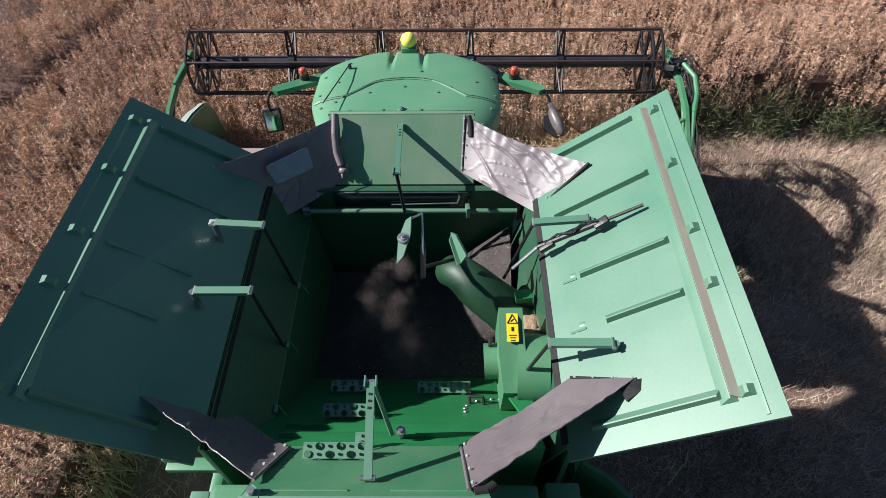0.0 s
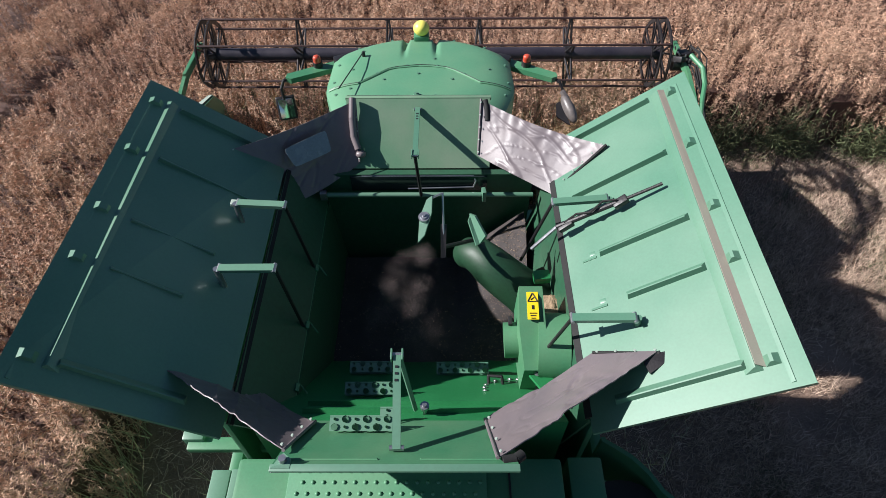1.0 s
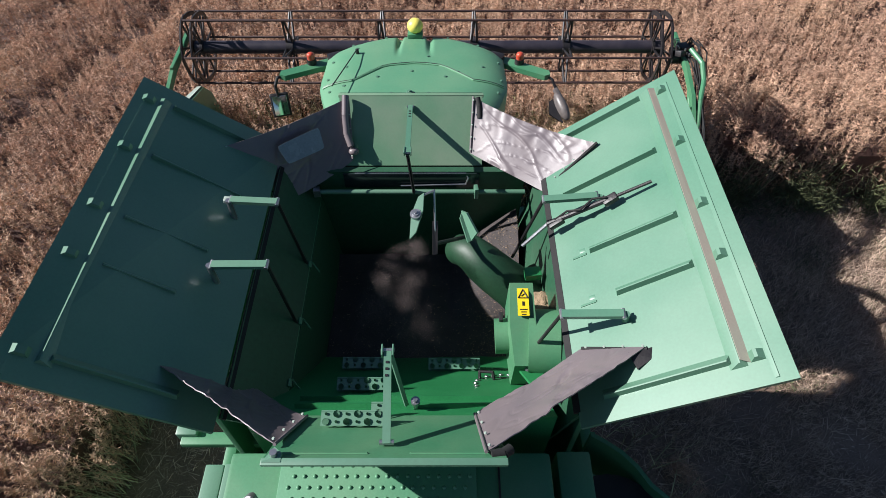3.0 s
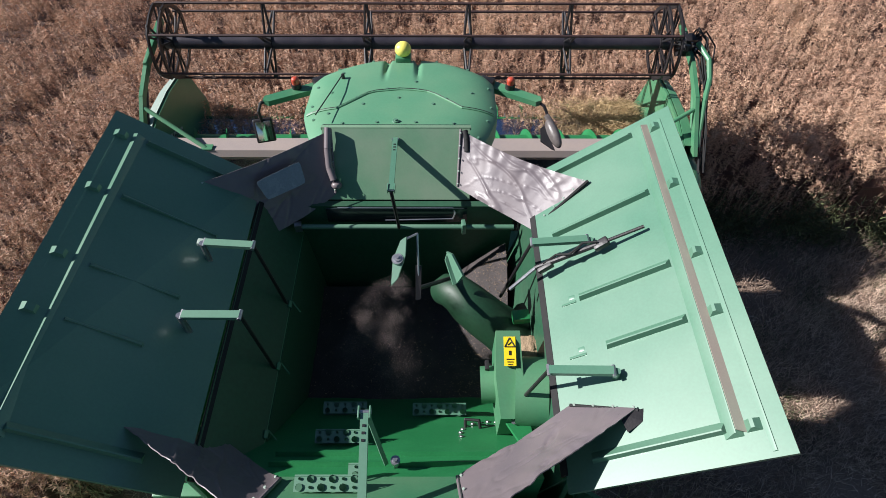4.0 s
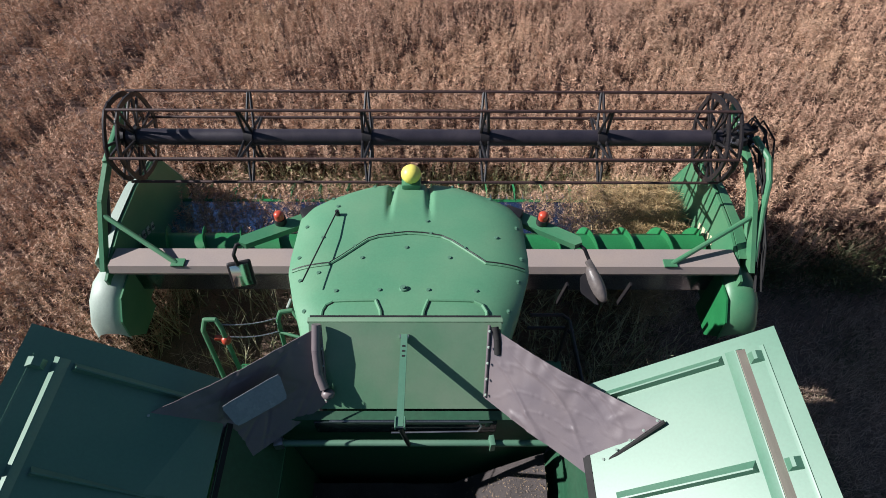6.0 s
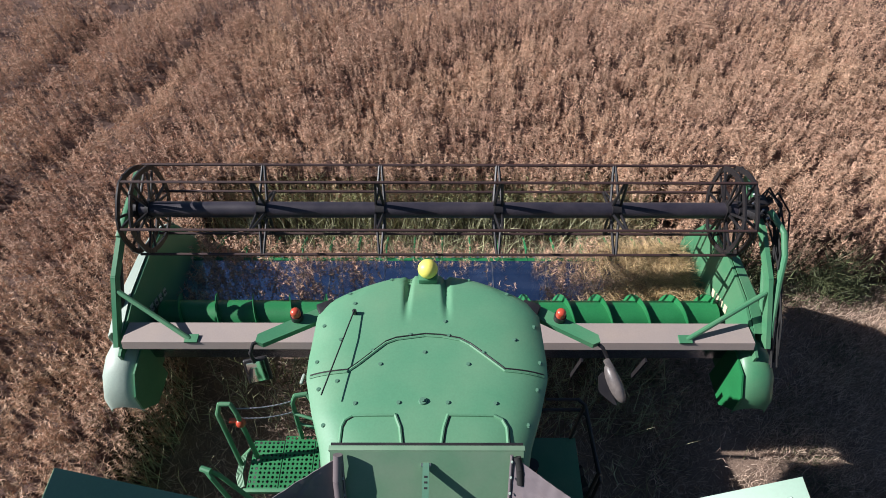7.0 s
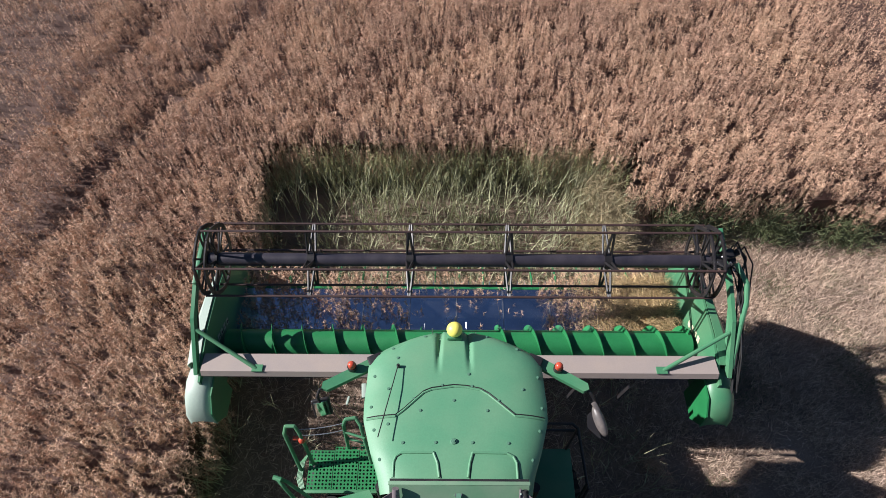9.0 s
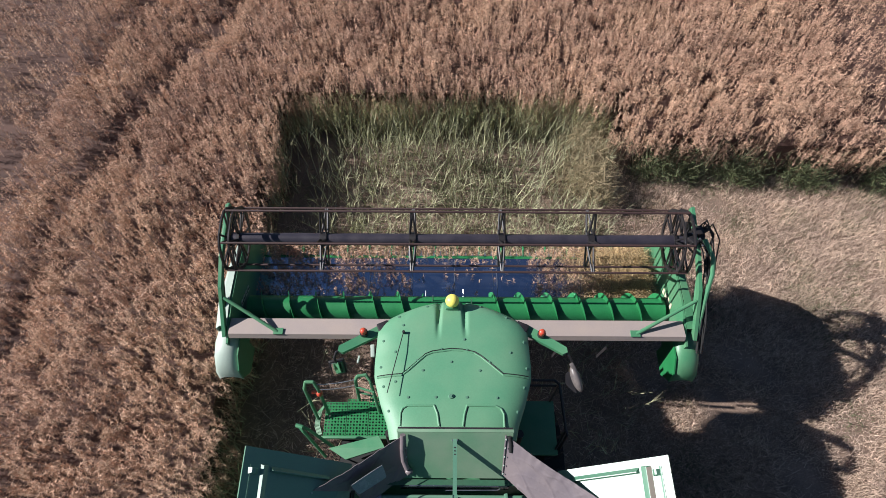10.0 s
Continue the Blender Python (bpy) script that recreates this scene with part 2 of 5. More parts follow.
def crop():
    rng = np.random.default_rng(3)
    out = []
    for x0, x1, y0, y1, step, twigs, per in ((-8.5, 9, -3, 11.5, 0.18, 7, 35), (-13.5, 13, -6, 16.5, 0.26, 7, 22), (-19, 18, -7, 23, 0.40, 8, 18)):
        gx, gy = np.meshgrid(np.arange(x0, x1, step), np.arange(y0, y1, step))
        gx = gx.ravel() + rng.normal(0, step * 0.5, gx.size)
        gy = gy.ravel() + rng.normal(0, step * 0.42, gy.size)
        keep = standing(gx, gy)
        if 0.2 < step < 0.3:
            keep &= ~((gx > -8.5) & (gx < 9) & (gy > -3) & (gy < 11.5))
        elif step > 0.3:
            keep &= ~((gx > -13.5) & (gx < 13) & (gy > -6) & (gy < 16.5))
        gx, gy = gx[keep], gy[keep]
        tr = tram(gx, gy)
        keep = rng.random(len(gx)) > 0.4 * tr
        gx, gy, tr = gx[keep], gy[keep], tr[keep]
        hh = field_top(gx, gy) * rng.uniform(0.90, 1.07, len(gx)) - 0.32 * tr
        # thinner and lower at the margin beside the harvested strip
        hh -= 0.28 * np.clip(1 - (gy - side_line(gx)) / 0.5, 0, 1) * (gx > EDGE_R)
        out.append(sprays(gx, gy, hh, twigs, per, rng, *{0.18: (0.14, 0.3), 0.26: (0.18, 0.3), 0.40: (0.28, 0.35)}[step], fat=1.7 if step > 0.3 else 1.0))
    v = np.concatenate(out)
    ob = new("rape_crop", tri_mesh("rape_crop", v, CROP))
    tagged(ob, "dense ripe brown rapeseed crop standing in the field", "crop", kind="stuff")


crop()


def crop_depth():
    """Solid boxes inside the standing crop, below the pods, coloured as the shade there."""
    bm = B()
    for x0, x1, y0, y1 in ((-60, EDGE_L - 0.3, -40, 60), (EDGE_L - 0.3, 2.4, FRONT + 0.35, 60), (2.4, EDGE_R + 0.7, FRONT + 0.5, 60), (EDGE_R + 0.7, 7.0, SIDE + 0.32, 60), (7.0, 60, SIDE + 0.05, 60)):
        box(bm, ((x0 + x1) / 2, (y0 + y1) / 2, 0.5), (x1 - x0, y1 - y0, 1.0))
    ob = new("crop_shade_fill", finish("crop_shade_fill", bm, CROPBASE))
    tagged(ob, "dark brown fill inside the standing crop, coloured as the shade there", "crop", kind="stuff")


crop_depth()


def stems():
    """Bare stems along the faces of the standing crop and the cut stalks of the swath."""
    rng = np.random.default_rng(12)
    # along the crop faces, full height
    n = 2200
    x = np.concatenate([rng.uniform(-3.7, 3.6, n), rng.uniform(-3.95, -3.6, n), rng.uniform(3.4, 12, 250)])
    y = np.concatenate([FRONT + rng.uniform(-0.1, 0.4, n), rng.uniform(-8, FRONT, n), SIDE + rng.uniform(-0.1, 0.45, 250)])
    ok = standing(x, y)
    x, y = x[ok], y[ok]
    h = rng.uniform(0.8, 1.5, len(x))
    way = np.stack([rng.normal(0, 0.22, len(x)), rng.normal(-0.06, 0.22, len(x)), np.ones(len(x))], 1)
    v = blades(np.stack([x, y, np.zeros(len(x))], 1), way, h, rng.uniform(0.010, 0.018, len(x)), rng)
    ex = rng.uniform(3.5, 12, 900)
    ey = side_line(ex) + rng.uniform(0.0, 0.5, 900)
    ok = standing(ex, ey)
    low = sprays(np.concatenate([x, ex[ok]]), np.concatenate([y, ey[ok]]), rng.uniform(0.5, 1.25, len(x) + ok.sum()), 1, 20, rng, 0.1, 0.35)
    ob = new("face_pods", tri_mesh("face_pods", low, CROP))
    tagged(ob, "lower pods along the cut faces of the crop", "crop", kind="stuff")
    ob = new("crop_stems", tri_mesh("crop_stems", v, STALK))
    tagged(ob, "bare pale stems along the cut faces of the crop", "crop", kind="stuff")
    # unripe green pods hanging on the front face
    fx = np.sort(rng.uniform(-3.1, 3.5, 620))
    fy = FRONT - np.clip((fx - 2.3) / 1.2, 0, 1) * 0.5 + rng.normal(-0.05, 0.14, 620)
    ob = new("green_pods", tri_mesh("green_pods", sprays(fx, fy, rng.uniform(0.85, 1.5, 620), 1, 13, rng, 0.10, 0.4), GREENPOD))
    tagged(ob, "unripe yellow-green pods on the cut face of the crop", "crop", kind="stuff")
    # cut stalks standing in the swath, forked towards the top
    m = 2600
    x, y = rng.uniform(EDGE_L, EDGE_R + 0.3, m), rng.uniform(-6, FRONT + 0.1, m)
    y = np.where(rng.random(m) < 0.65, rng.uniform(2.4, FRONT + 0.25, m), y)
    ok = (x < 3.2 + rng.normal(0, 0.25, m)) & (y < FRONT + 0.2)
    ok &= rng.random(m) < np.clip((x + 3.4) / 1.4, 0.12, 1)
    x, y = x[ok], y[ok]
    h = rng.uniform(0.5, 1.1, len(x)) * (0.7 + 0.35 * (y > 4.9))
    way = np.stack([rng.normal(0.03, 0.2, len(x)), rng.normal(0, 0.2, len(x)), np.ones(len(x))], 1)
    foot = np.stack([x, y, np.zeros(len(x))], 1)
    v2 = blades(foot, way, h * 1.25, rng.uniform(0.014, 0.024, len(x)), rng)
    rep = 4
    foot, h, way = np.tile(foot, (rep, 1)), np.tile(h, rep), np.tile(way, (rep, 1))
    base = foot + way * (h * rng.uniform(0.4, 0.95, len(h)))[:, None]
    a = rng.uniform(0, 2 * np.pi, len(h))
    tw = np.stack([0.5 * np.cos(a), 0.5 * np.sin(a), rng.uniform(0.7, 1.1, len(h))], 1) + 0.6 * way * (1, 1, 0)
    v3 = blades(base, tw, rng.uniform(0.16, 0.42, len(h)), rng.uniform(0.009, 0.015, len(h)), rng)
    # straw fallen among them
    k = 2000
    lx, ly = rng.uniform(-2.2, 3.3, k), rng.uniform(2.6, FRONT, k)
    lw = np.stack([rng.normal(0.3, 1, k), rng.normal(0, 0.5, k), rng.uniform(-0.05, 0.2, k)], 1)
    lw /= np.linalg.norm(lw, axis=1, keepdims=True)
    v4 = blades(np.stack([lx, ly, rng.uniform(0.03, 0.25, k)], 1), lw, rng.uniform(0.2, 0.6, k), rng.uniform(0.006, 0.012, k), rng)
    ob = new("cut_stalks", tri_mesh("cut_stalks", np.concatenate([v2, v3, v4]), STALK))
    tagged(ob, "pale green cut rapeseed stalks in the swath", "stubble", kind="stuff")
    # tangled heap left standing at the corner of the swath
    hx, hy = 3.0 + rng.normal(0, 0.32, 260), rng.uniform(4.1, 5.9, 260)
    ht = 0.95 - 0.5 * ((hx - 3.0) / 0.6) ** 2 + rng.normal(0, 0.12, 260)
    t1 = sprays(hx, hy, np.clip(ht, 0.25, 1.15), 3, 18, rng, 0.16, 0.45)
    q = rng.integers(0, 260, 2600)
    tw = rng.normal(size=(2600, 3)) * (1, 0.8, 0.55) + (0, 0, 0.4)
    tw /= np.linalg.norm(tw, axis=1, keepdims=True)
    t2 = blades(np.stack([hx[q] + rng.normal(0, 0.12, 2600), hy[q] + rng.normal(0, 0.12, 2600), np.clip(ht[q], 0.2, 1.1) * rng.uniform(0.3, 1, 2600)], 1), tw, rng.uniform(0.15, 0.5, 2600), rng.uniform(0.006, 0.013, 2600), rng)
    ob = new("tangled_plants", tri_mesh("tangled_plants", np.concatenate([t1, t2]), TANGLE))
    tagged(ob, "tangled brownish green plants left at the swath's corner", "crop", kind="stuff")
    # green weeds between the stalks, and in bushy patches along the foot of the crop
    m = 26000
    x, y = rng.uniform(EDGE_L, 3.4, m), rng.uniform(3.2, FRONT + 0.1, m)
    dens = 0.08 + 0.6 * (np.sin(x * 1.3 + 1) * np.sin(y * 1.7) > 0.35) + 0.2 * (x > 2.2)
    ok = rng.random(m) < dens
    cx = np.array([4.35, 4.8, 5.3, 6.2, 6.6, 7.6, 8.1, 9.4, 10.3])
    k = rng.integers(0, len(cx), 9000)
    ex = cx[k] + rng.normal(0, 0.22, 9000)
    ey = side_line(ex) + rng.normal(-0.02, 0.17, 9000)
    ez = np.abs(rng.normal(0, 0.38, 9000))
    x, y, z = np.concatenate([x[ok], ex]), np.concatenate([y[ok], ey]), np.concatenate([rng.uniform(0, 0.16, ok.sum()), np.clip(ez, 0, 1.05)])
    way = np.stack([rng.normal(0, 0.8, len(x)), rng.normal(0, 0.8, len(x)), rng.uniform(0.2, 1.2, len(x))], 1)
    way /= np.linalg.norm(way, axis=1, keepdims=True)
    v = blades(np.stack([x, y, z], 1), way, rng.uniform(0.06, 0.2, len(x)), rng.uniform(0.008, 0.02, len(x)), rng)
    ob = new("weeds", tri_mesh("weeds", v, WEED))
    tagged(ob, "green weeds among the stalks and along the crop edge", "weeds", kind="stuff")


stems()


def stubble():
    """Short dry stubble and strewn straw of the harvested strip."""
    rng = np.random.default_rng(21)
    m = 400000
    x, y = rng.uniform(2.2, 14, m), rng.uniform(-9, SIDE + 0.1, m)
    ok = (x > 3.0 + rng.normal(0, 0.25, m)) & ~standing(x, y)
    tuft = np.sin(x * 2.9 + np.sin(y * 1.7)) * np.sin(y * 3.3 + np.sin(x * 2.1)) + rng.normal(0, 0.5, m)
    ok &= tuft + 0.5 * np.sin(x * 0.9 + 1.2 * np.sin(y * 0.8)) > -0.6
    x, y = x[ok], y[ok]
    flat = rng.random(len(x)) < 0.32
    up = np.where(flat, rng.uniform(0.0, 0.35, len(x)), rng.uniform(0.8, 2.0, len(x)))
    way = np.stack([rng.normal(0.1, 0.6, len(x)), rng.normal(0, 0.6, len(x)), up], 1)
    way /= np.linalg.norm(way, axis=1, keepdims=True)
    ln = np.where(flat, rng.uniform(0.04, 0.14, len(x)), rng.uniform(0.07, 0.24, len(x)))
    v = blades(np.stack([x, y, np.where(flat, rng.uniform(0.0, 0.09, len(x)), 0)], 1), way, ln, rng.uniform(0.004, 0.009, len(x)), rng)
    m = 26000
    x, y = rng.uniform(EDGE_L, 3.2, m), rng.uniform(-9, FRONT - 2.5, m)
    way = np.stack([rng.normal(0, 1, m), rng.normal(0, 1, m), rng.uniform(0, 0.3, m)], 1)
    way /= np.linalg.norm(way, axis=1, keepdims=True)
    v2 = blades(np.stack([x, y, rng.uniform(0, 0.06, m)], 1), way, rng.uniform(0.08, 0.3, m), rng.uniform(0.005, 0.010, m), rng)
    ob = new("straw", tri_mesh("straw", np.concatenate([v, v2]), STRAW))
    tagged(ob, "dry pale stubble and strewn straw", "stubble", kind="stuff")
    k = 420
    a = rng.uniform(0, 2 * np.pi, k)
    way = np.stack([np.cos(a), np.sin(a), rng.uniform(0.1, 0.9, k)], 1)
    way /= np.linalg.norm(way, axis=1, keepdims=True)
    foot = np.stack([3.21 + rng.normal(0, 0.06, k), 0.40 + rng.normal(0, 0.05, k), rng.uniform(0.02, 0.12, k)], 1)
    foot[300:] += np.outer(rng.uniform(0.2, 1, k - 300), (0.24, -0.30, 0))
    ob = new("dead_tuft", tri_mesh("dead_tuft", blades(foot, way, rng.uniform(0.08, 0.24, k), rng.uniform(0.006, 0.012, k), rng), CROP))
    tagged(ob, "uprooted dry plant lying on the stubble", "plant")
    m = 20000
    cx, cy = rng.uniform(3.4, 13, 90), rng.uniform(-6, SIDE, 90)
    k = rng.integers(0, 90, m)
    x, y = cx[k] + rng.normal(0, 0.25, m), cy[k] + rng.normal(0, 0.2, m)
    way = np.stack([rng.normal(0, 0.6, m), rng.normal(0, 0.6, m), rng.uniform(0.4, 1.2, m)], 1)
    v = blades(np.stack([x, y, np.zeros(m)], 1), way, rng.uniform(0.05, 0.16, m), rng.uniform(0.006, 0.014, m), rng)
    ob = new("stubble_weeds", tri_mesh("stubble_weeds", v, WEED))
    tagged(ob, "small green weeds in the dry stubble", "weeds", kind="stuff")


stubble()

# ---- crop that the header takes in during the clip: clumps, front row last ----
ROW0, ROWS, COLS = 3.62, 9, 6


def clumps():
    rng = np.random.default_rng(33)
    made = []
    dy, dx = (FRONT + 0.12 - ROW0) / ROWS, (EDGE_R + 0.05 - EDGE_L) / COLS
    for i in range(ROWS):
        for j in range(COLS):
            gx, gy = np.meshgrid(np.linspace(-dx / 2, dx / 2, 7)[:-1] + dx / 12, np.linspace(-dy / 2, dy / 2, 3)[:-1] + dy / 4)
            gx, gy = gx.ravel() + rng.normal(0, 0.06, gx.size), gy.ravel() + rng.normal(0, 0.06, gx.size)
            cx, cy = EDGE_L + dx * (j + 0.5), ROW0 + dy * (i + 0.5)
            top = field_top(gx + cx, gy + cy) * rng.uniform(0.92, 1.06, gx.size)
            v = sprays(gx, gy, top, 6, 24, rng, 0.15)
            k = rng.integers(0, gx.size, 60)
            st = blades(np.stack([gx[k], gy[k], np.full(60, 0.55)], 1), np.stack([rng.normal(0, 0.12, 60), rng.normal(0, 0.12, 60), np.ones(60)], 1), rng.uniform(0.6, 0.95, 60), rng.uniform(0.01, 0.016, 60), rng)
            ob = new("crop_clump", tri_mesh("crop_clump", np.concatenate([v, st]), CROP))
            ob.matrix_basis = pose(cx, cy, 0)
            tagged(ob, "clump of ripe brown rapeseed being cut by the header", "crop", "crop taken in by the header")
            made.append((ob, cx, cy))
    return made


CLUMPS = clumps()

# ---- combine harvester: built in its own space, y ahead, origin under the front of the cab roof ----
combine = empty("combine_harvester", pose(0, 0, 0), "green combine harvester with open grain tank flaps", "combine harvester")
header = empty("combine_header", pose(0, 0, 0), "wide green header with a black reel, full of cut rapeseed", "header")
PIVOT = Vector((0, -1.4, 2.0))


def share(name, me, m, parent, label=""):
    """One more piece on a mesh that alike pieces share."""
    ob = new(name, me)
    ob.parent = parent
    ob.matrix_basis = m
    if label:
        tagged(ob, label)
    return ob


def perforated(bm, o, ux, uy, nx, ny, r, thick=0.006, small=0.7):
    """A plate of nx by ny cells, each with a round hole through it."""
    o, ux, uy = Vector(o), Vector(ux), Vector(uy)
    cx, cy = ux / nx, uy / ny
    nrm = ux.cross(uy).normalized() * thick
    k = min(cx.length, cy.length)
    for i in range(nx):
        for j in range(ny):
            c = o + cx * (i + 0.5) + cy * (j + 0.5)
            rim, hole = [], []
            rr = r * (1.0 if (i + j) % 2 else small)
            for a in range(8):
                t = a * math.pi / 4
                s = 1 / max(abs(math.cos(t)), abs(math.sin(t)))
                rim.append(bm.verts.new(c + cx * (0.5 * math.cos(t) * s) + cy * (0.5 * math.sin(t) * s)))
                hole.append(bm.verts.new(c + cx.normalized() * (rr * math.cos(t)) + cy.normalized() * (rr * math.sin(t))))
            low = [bm.verts.new(v.co - nrm) for v in hole]
            for a in range(8):
                b = (a + 1) % 8
                bm.faces.new((rim[a], rim[b], hole[b], hole[a]))
                bm.faces.new((hole[a], hole[b], low[b], low[a]))
    bmesh.ops.remove_doubles(bm, verts=bm.verts, dist=0.0006)
    return bm


def loft(rows):
    """A skin over rows of points."""
    bm = B()
    vs = [[bm.verts.new(p) for p in r] for r in rows]
    for a, b in zip(vs, vs[1:]):
        for i in range(len(a) - 1):
            bm.faces.new((a[i], a[i + 1], b[i + 1], b[i]))
    return bm


def thicken(bm, t):
    bmesh.ops.recalc_face_normals(bm, faces=bm.faces)
    bmesh.ops.solidify(bm, geom=list(bm.faces), thickness=t)
    return bm


def bolt_mesh(r=0.012, h=0.01, mat=STEEL):
    bm = B()
    rod(bm, (0, 0, 0), (0, 0, h), r, 6)
    rod(bm, (0, 0, 0), (0, 0, h * 0.4), r * 1.5, 10)
    return finish("bolt", bm, mat)


BOLT = bolt_mesh()
RIVET = bolt_mesh(0.008, 0.005, STEEL)
STUD = bolt_mesh(0.006, 0.005, WHITE)
ROOFBOLT = bolt_mesh(0.012, 0.012, FLAP)


# -- body, wheels, cab --
def hull():
    hull_ob = part("body", prism(B(), [(-2.2, 1.35), (-2.2, 2.5), (-4.6, 2.5), (-4.7, 3.15), (-6.4, 3.15), (-7.0, 2.7), (-7.2, 1.6), (-5.6, 1.1)], -1.42, 1.42), GREEN, combine, "green side panels of the machine body")
    bm = B()
    prism(bm, [(0.3, 1.5), (0.3, 2.15), (-1.6, 2.6), (-1.6, 1.5)], -0.68, 0.68)
    part("feeder_house", bm, GREEN, combine)
    for s in (-1, 1):
        part("side_step", box(B(), (1.47 * s, -4.3, 2.6), (0.1, 2.6, 0.5), bevel=0.03), GREEN, combine)
    # engine deck behind the tank
    deck = part("engine_cover", box(B(), (-0.05, -5.30, 3.55), (2.0, 1.3, 0.9), bevel=0.03), GREEN, combine)
    bm = B()
    box(bm, (-0.12, -5.28, 4.010), (1.20, 1.20, 0.02), bevel=0.006)
    panel = part("grip_panel", bm, ROOF, deck, "green step panel with raised grip dimples")
    dimple = finish("dimple", ball(B(), (0, 0, 0), 0.014, (1, 1, 0.7), 1), ROOF, 60)
    for i in range(18):
        for j in range(16):
            share("dimple", dimple, Matrix.Translation((-0.66 + i * 0.063 + (j % 2) * 0.03, -4.74 - j * 0.066, 4.022)), deck)
    part("seam", box(B(), (0.62, -5.3, 4.003), (0.012, 1.2, 0.012)), BLACK, deck)
    # bracket at the right and the curved hood beside it
    part("bracket", box(B(), (1.12, -4.95, 3.6), (0.22, 0.7, 0.55), bevel=0.02), GREEN, combine)
    rows = []
    for a in range(0, 13):
        t = radians(-20 + a * 15)
        rows.append([(1.38 + 0.42 * max(0, math.sin(t)) * 1.0 + (0.1 if a > 5 else 0), -4.75 + 0.45 * math.cos(t) - 0.1 * a * 0.4, z) for z in (2.9, 3.2, 3.42, 3.5)])
    hood = part("air_hood", thicken(loft(rows), 0.03), GREEN, combine, "curved green hood with a bright rim")
    part("intake", rod(B(), (1.45, -4.95, 2.9), (1.45, -4.95, 3.38), 0.36, 28), BLACK, combine)
    # exhaust pipe and the service cover at the left
    bm = B()
    pipe(bm, [(-0.84, -4.72, 3.5), (-0.84, -4.76, 3.85), (-0.88, -4.95, 3.98), (-0.9, -5.4, 4.0)], 0.05, 14)
    ex = part("exhaust_pipe", bm, STEEL, combine, "bent grey exhaust pipe")
    part("clamp", rod(B(), (-0.885, -5.0, 3.983), (-0.886, -5.035, 3.985), 0.06, 16), STEEL, ex)
    bm = B()
    box(bm, (-1.42, -5.1, 3.22), (0.14, 1.25, 0.06), bevel=0.015)
    cover = part("service_cover", bm, FLAP, combine, "pale green service cover")
    part("rail", box(B(), (-1.29, -5.1, 3.24), (0.1, 1.25, 0.05), bevel=0.01), FLAP, cover)
    bm = B()
    pipe(bm, [(-1.2, -4.5, 3.28), (-1.2, -5.7, 3.28)], 0.014)
    part("rod", bm, STEEL, cover)
    part("cross_member", box(B(), (-1.35, -4.28, 3.22), (0.75, 0.1, 0.07), bevel=0.012), GREEN, combine)
    part("hinge_plate", box(B(), (-1.68, -4.22, 3.24), (0.16, 0.1, 0.12), bevel=0.012), FLAP, combine)


hull()


def wheel(x, y, r, w):
    bm = B()
    rod(bm, (x - w / 2, y, r), (x + w / 2, y, r), r * 0.94, 36)
    tyre = part("wheel", rod(B(), (x - w * 0.3, y, r), (x + w * 0.3, y, r), r * 0.5, 24), YELLOW, combine, "yellow rim in a black lugged tyre")
    for k in range(22):
        a = k * math.tau / 22
        for s in (-1, 1):
            box(bm, (x + s * w * 0.24, y + math.cos(a + s * 0.06) * r * 0.95, r + math.sin(a + s * 0.06) * r * 0.95), (w * 0.5, 0.06, 0.1), (math.degrees(a) - 90, 0, s * 22))
    part("tyre", bm, RUBBER, tyre)


for wx, wy, wr, ww in ((-1.35, -1.5, 0.92, 0.62), (1.35, -1.5, 0.92, 0.62), (-1.25, -5.9, 0.62, 0.42), (1.25, -5.9, 0.62, 0.42)):
    wheel(wx, wy, wr, ww)
part("front_axle", box(B(), (0, -1.5, 0.95), (2.2, 0.4, 0.45), bevel=0.05), GREEN, combine)
part("rear_axle", box(B(), (0, -5.9, 0.7), (2.1, 0.25, 0.25), bevel=0.04), GREEN, combine)


def cab():
    core = part("cab", prism(B(), [(-0.62, 2.1), (-0.50, 2.9), (-0.36, 3.75), (-1.6, 3.85), (-1.7, 2.1)], -0.74, 0.74), GLASS, combine, "dark glazed driver's cab")
    for s in (-1, 1):
        part("pillar", pipe(B(), [(0.77 * s, -0.58, 2.1), (0.77 * s, -0.46, 2.9), (0.78 * s, -0.32, 3.8)], 0.045, 10), BLACK, core)
        part("pillar", rod(B(), (0.77 * s, -1.65, 2.1), (0.77 * s, -1.58, 3.8), 0.05, 10), BLACK, core)
    part("sill", box(B(), (0, -1.12, 2.08), (1.64, 1.16, 0.16), bevel=0.03), GREEN, core)


cab()

RZ = [(0.07, 3.90), (0.0, 3.965), (-0.15, 4.01), (-0.4, 4.045), (-0.67, 4.065), (-1.0, 4.11), (-1.35, 4.17), (-1.6, 4.2), (-1.72, 4.2)]
RW = [(0.07, 0.30), (0.02, 0.46), (-0.07, 0.66), (-0.16, 0.80), (-0.24, 0.895), (-0.36, 0.945), (-0.8, 0.955), (-0.98, 0.945), (-1.3, 0.85), (-1.56, 0.755), (-1.72, 0.72)]


def curve(table, y):
    for (a, u), (b, v) in zip(table, table[1:]):
        if b <= y <= a:
            f = (a - y) / (a - b)
            return u + (v - u) * f
    return table[-1][1] if y < table[-1][0] else table[0][1]


RX = -0.02


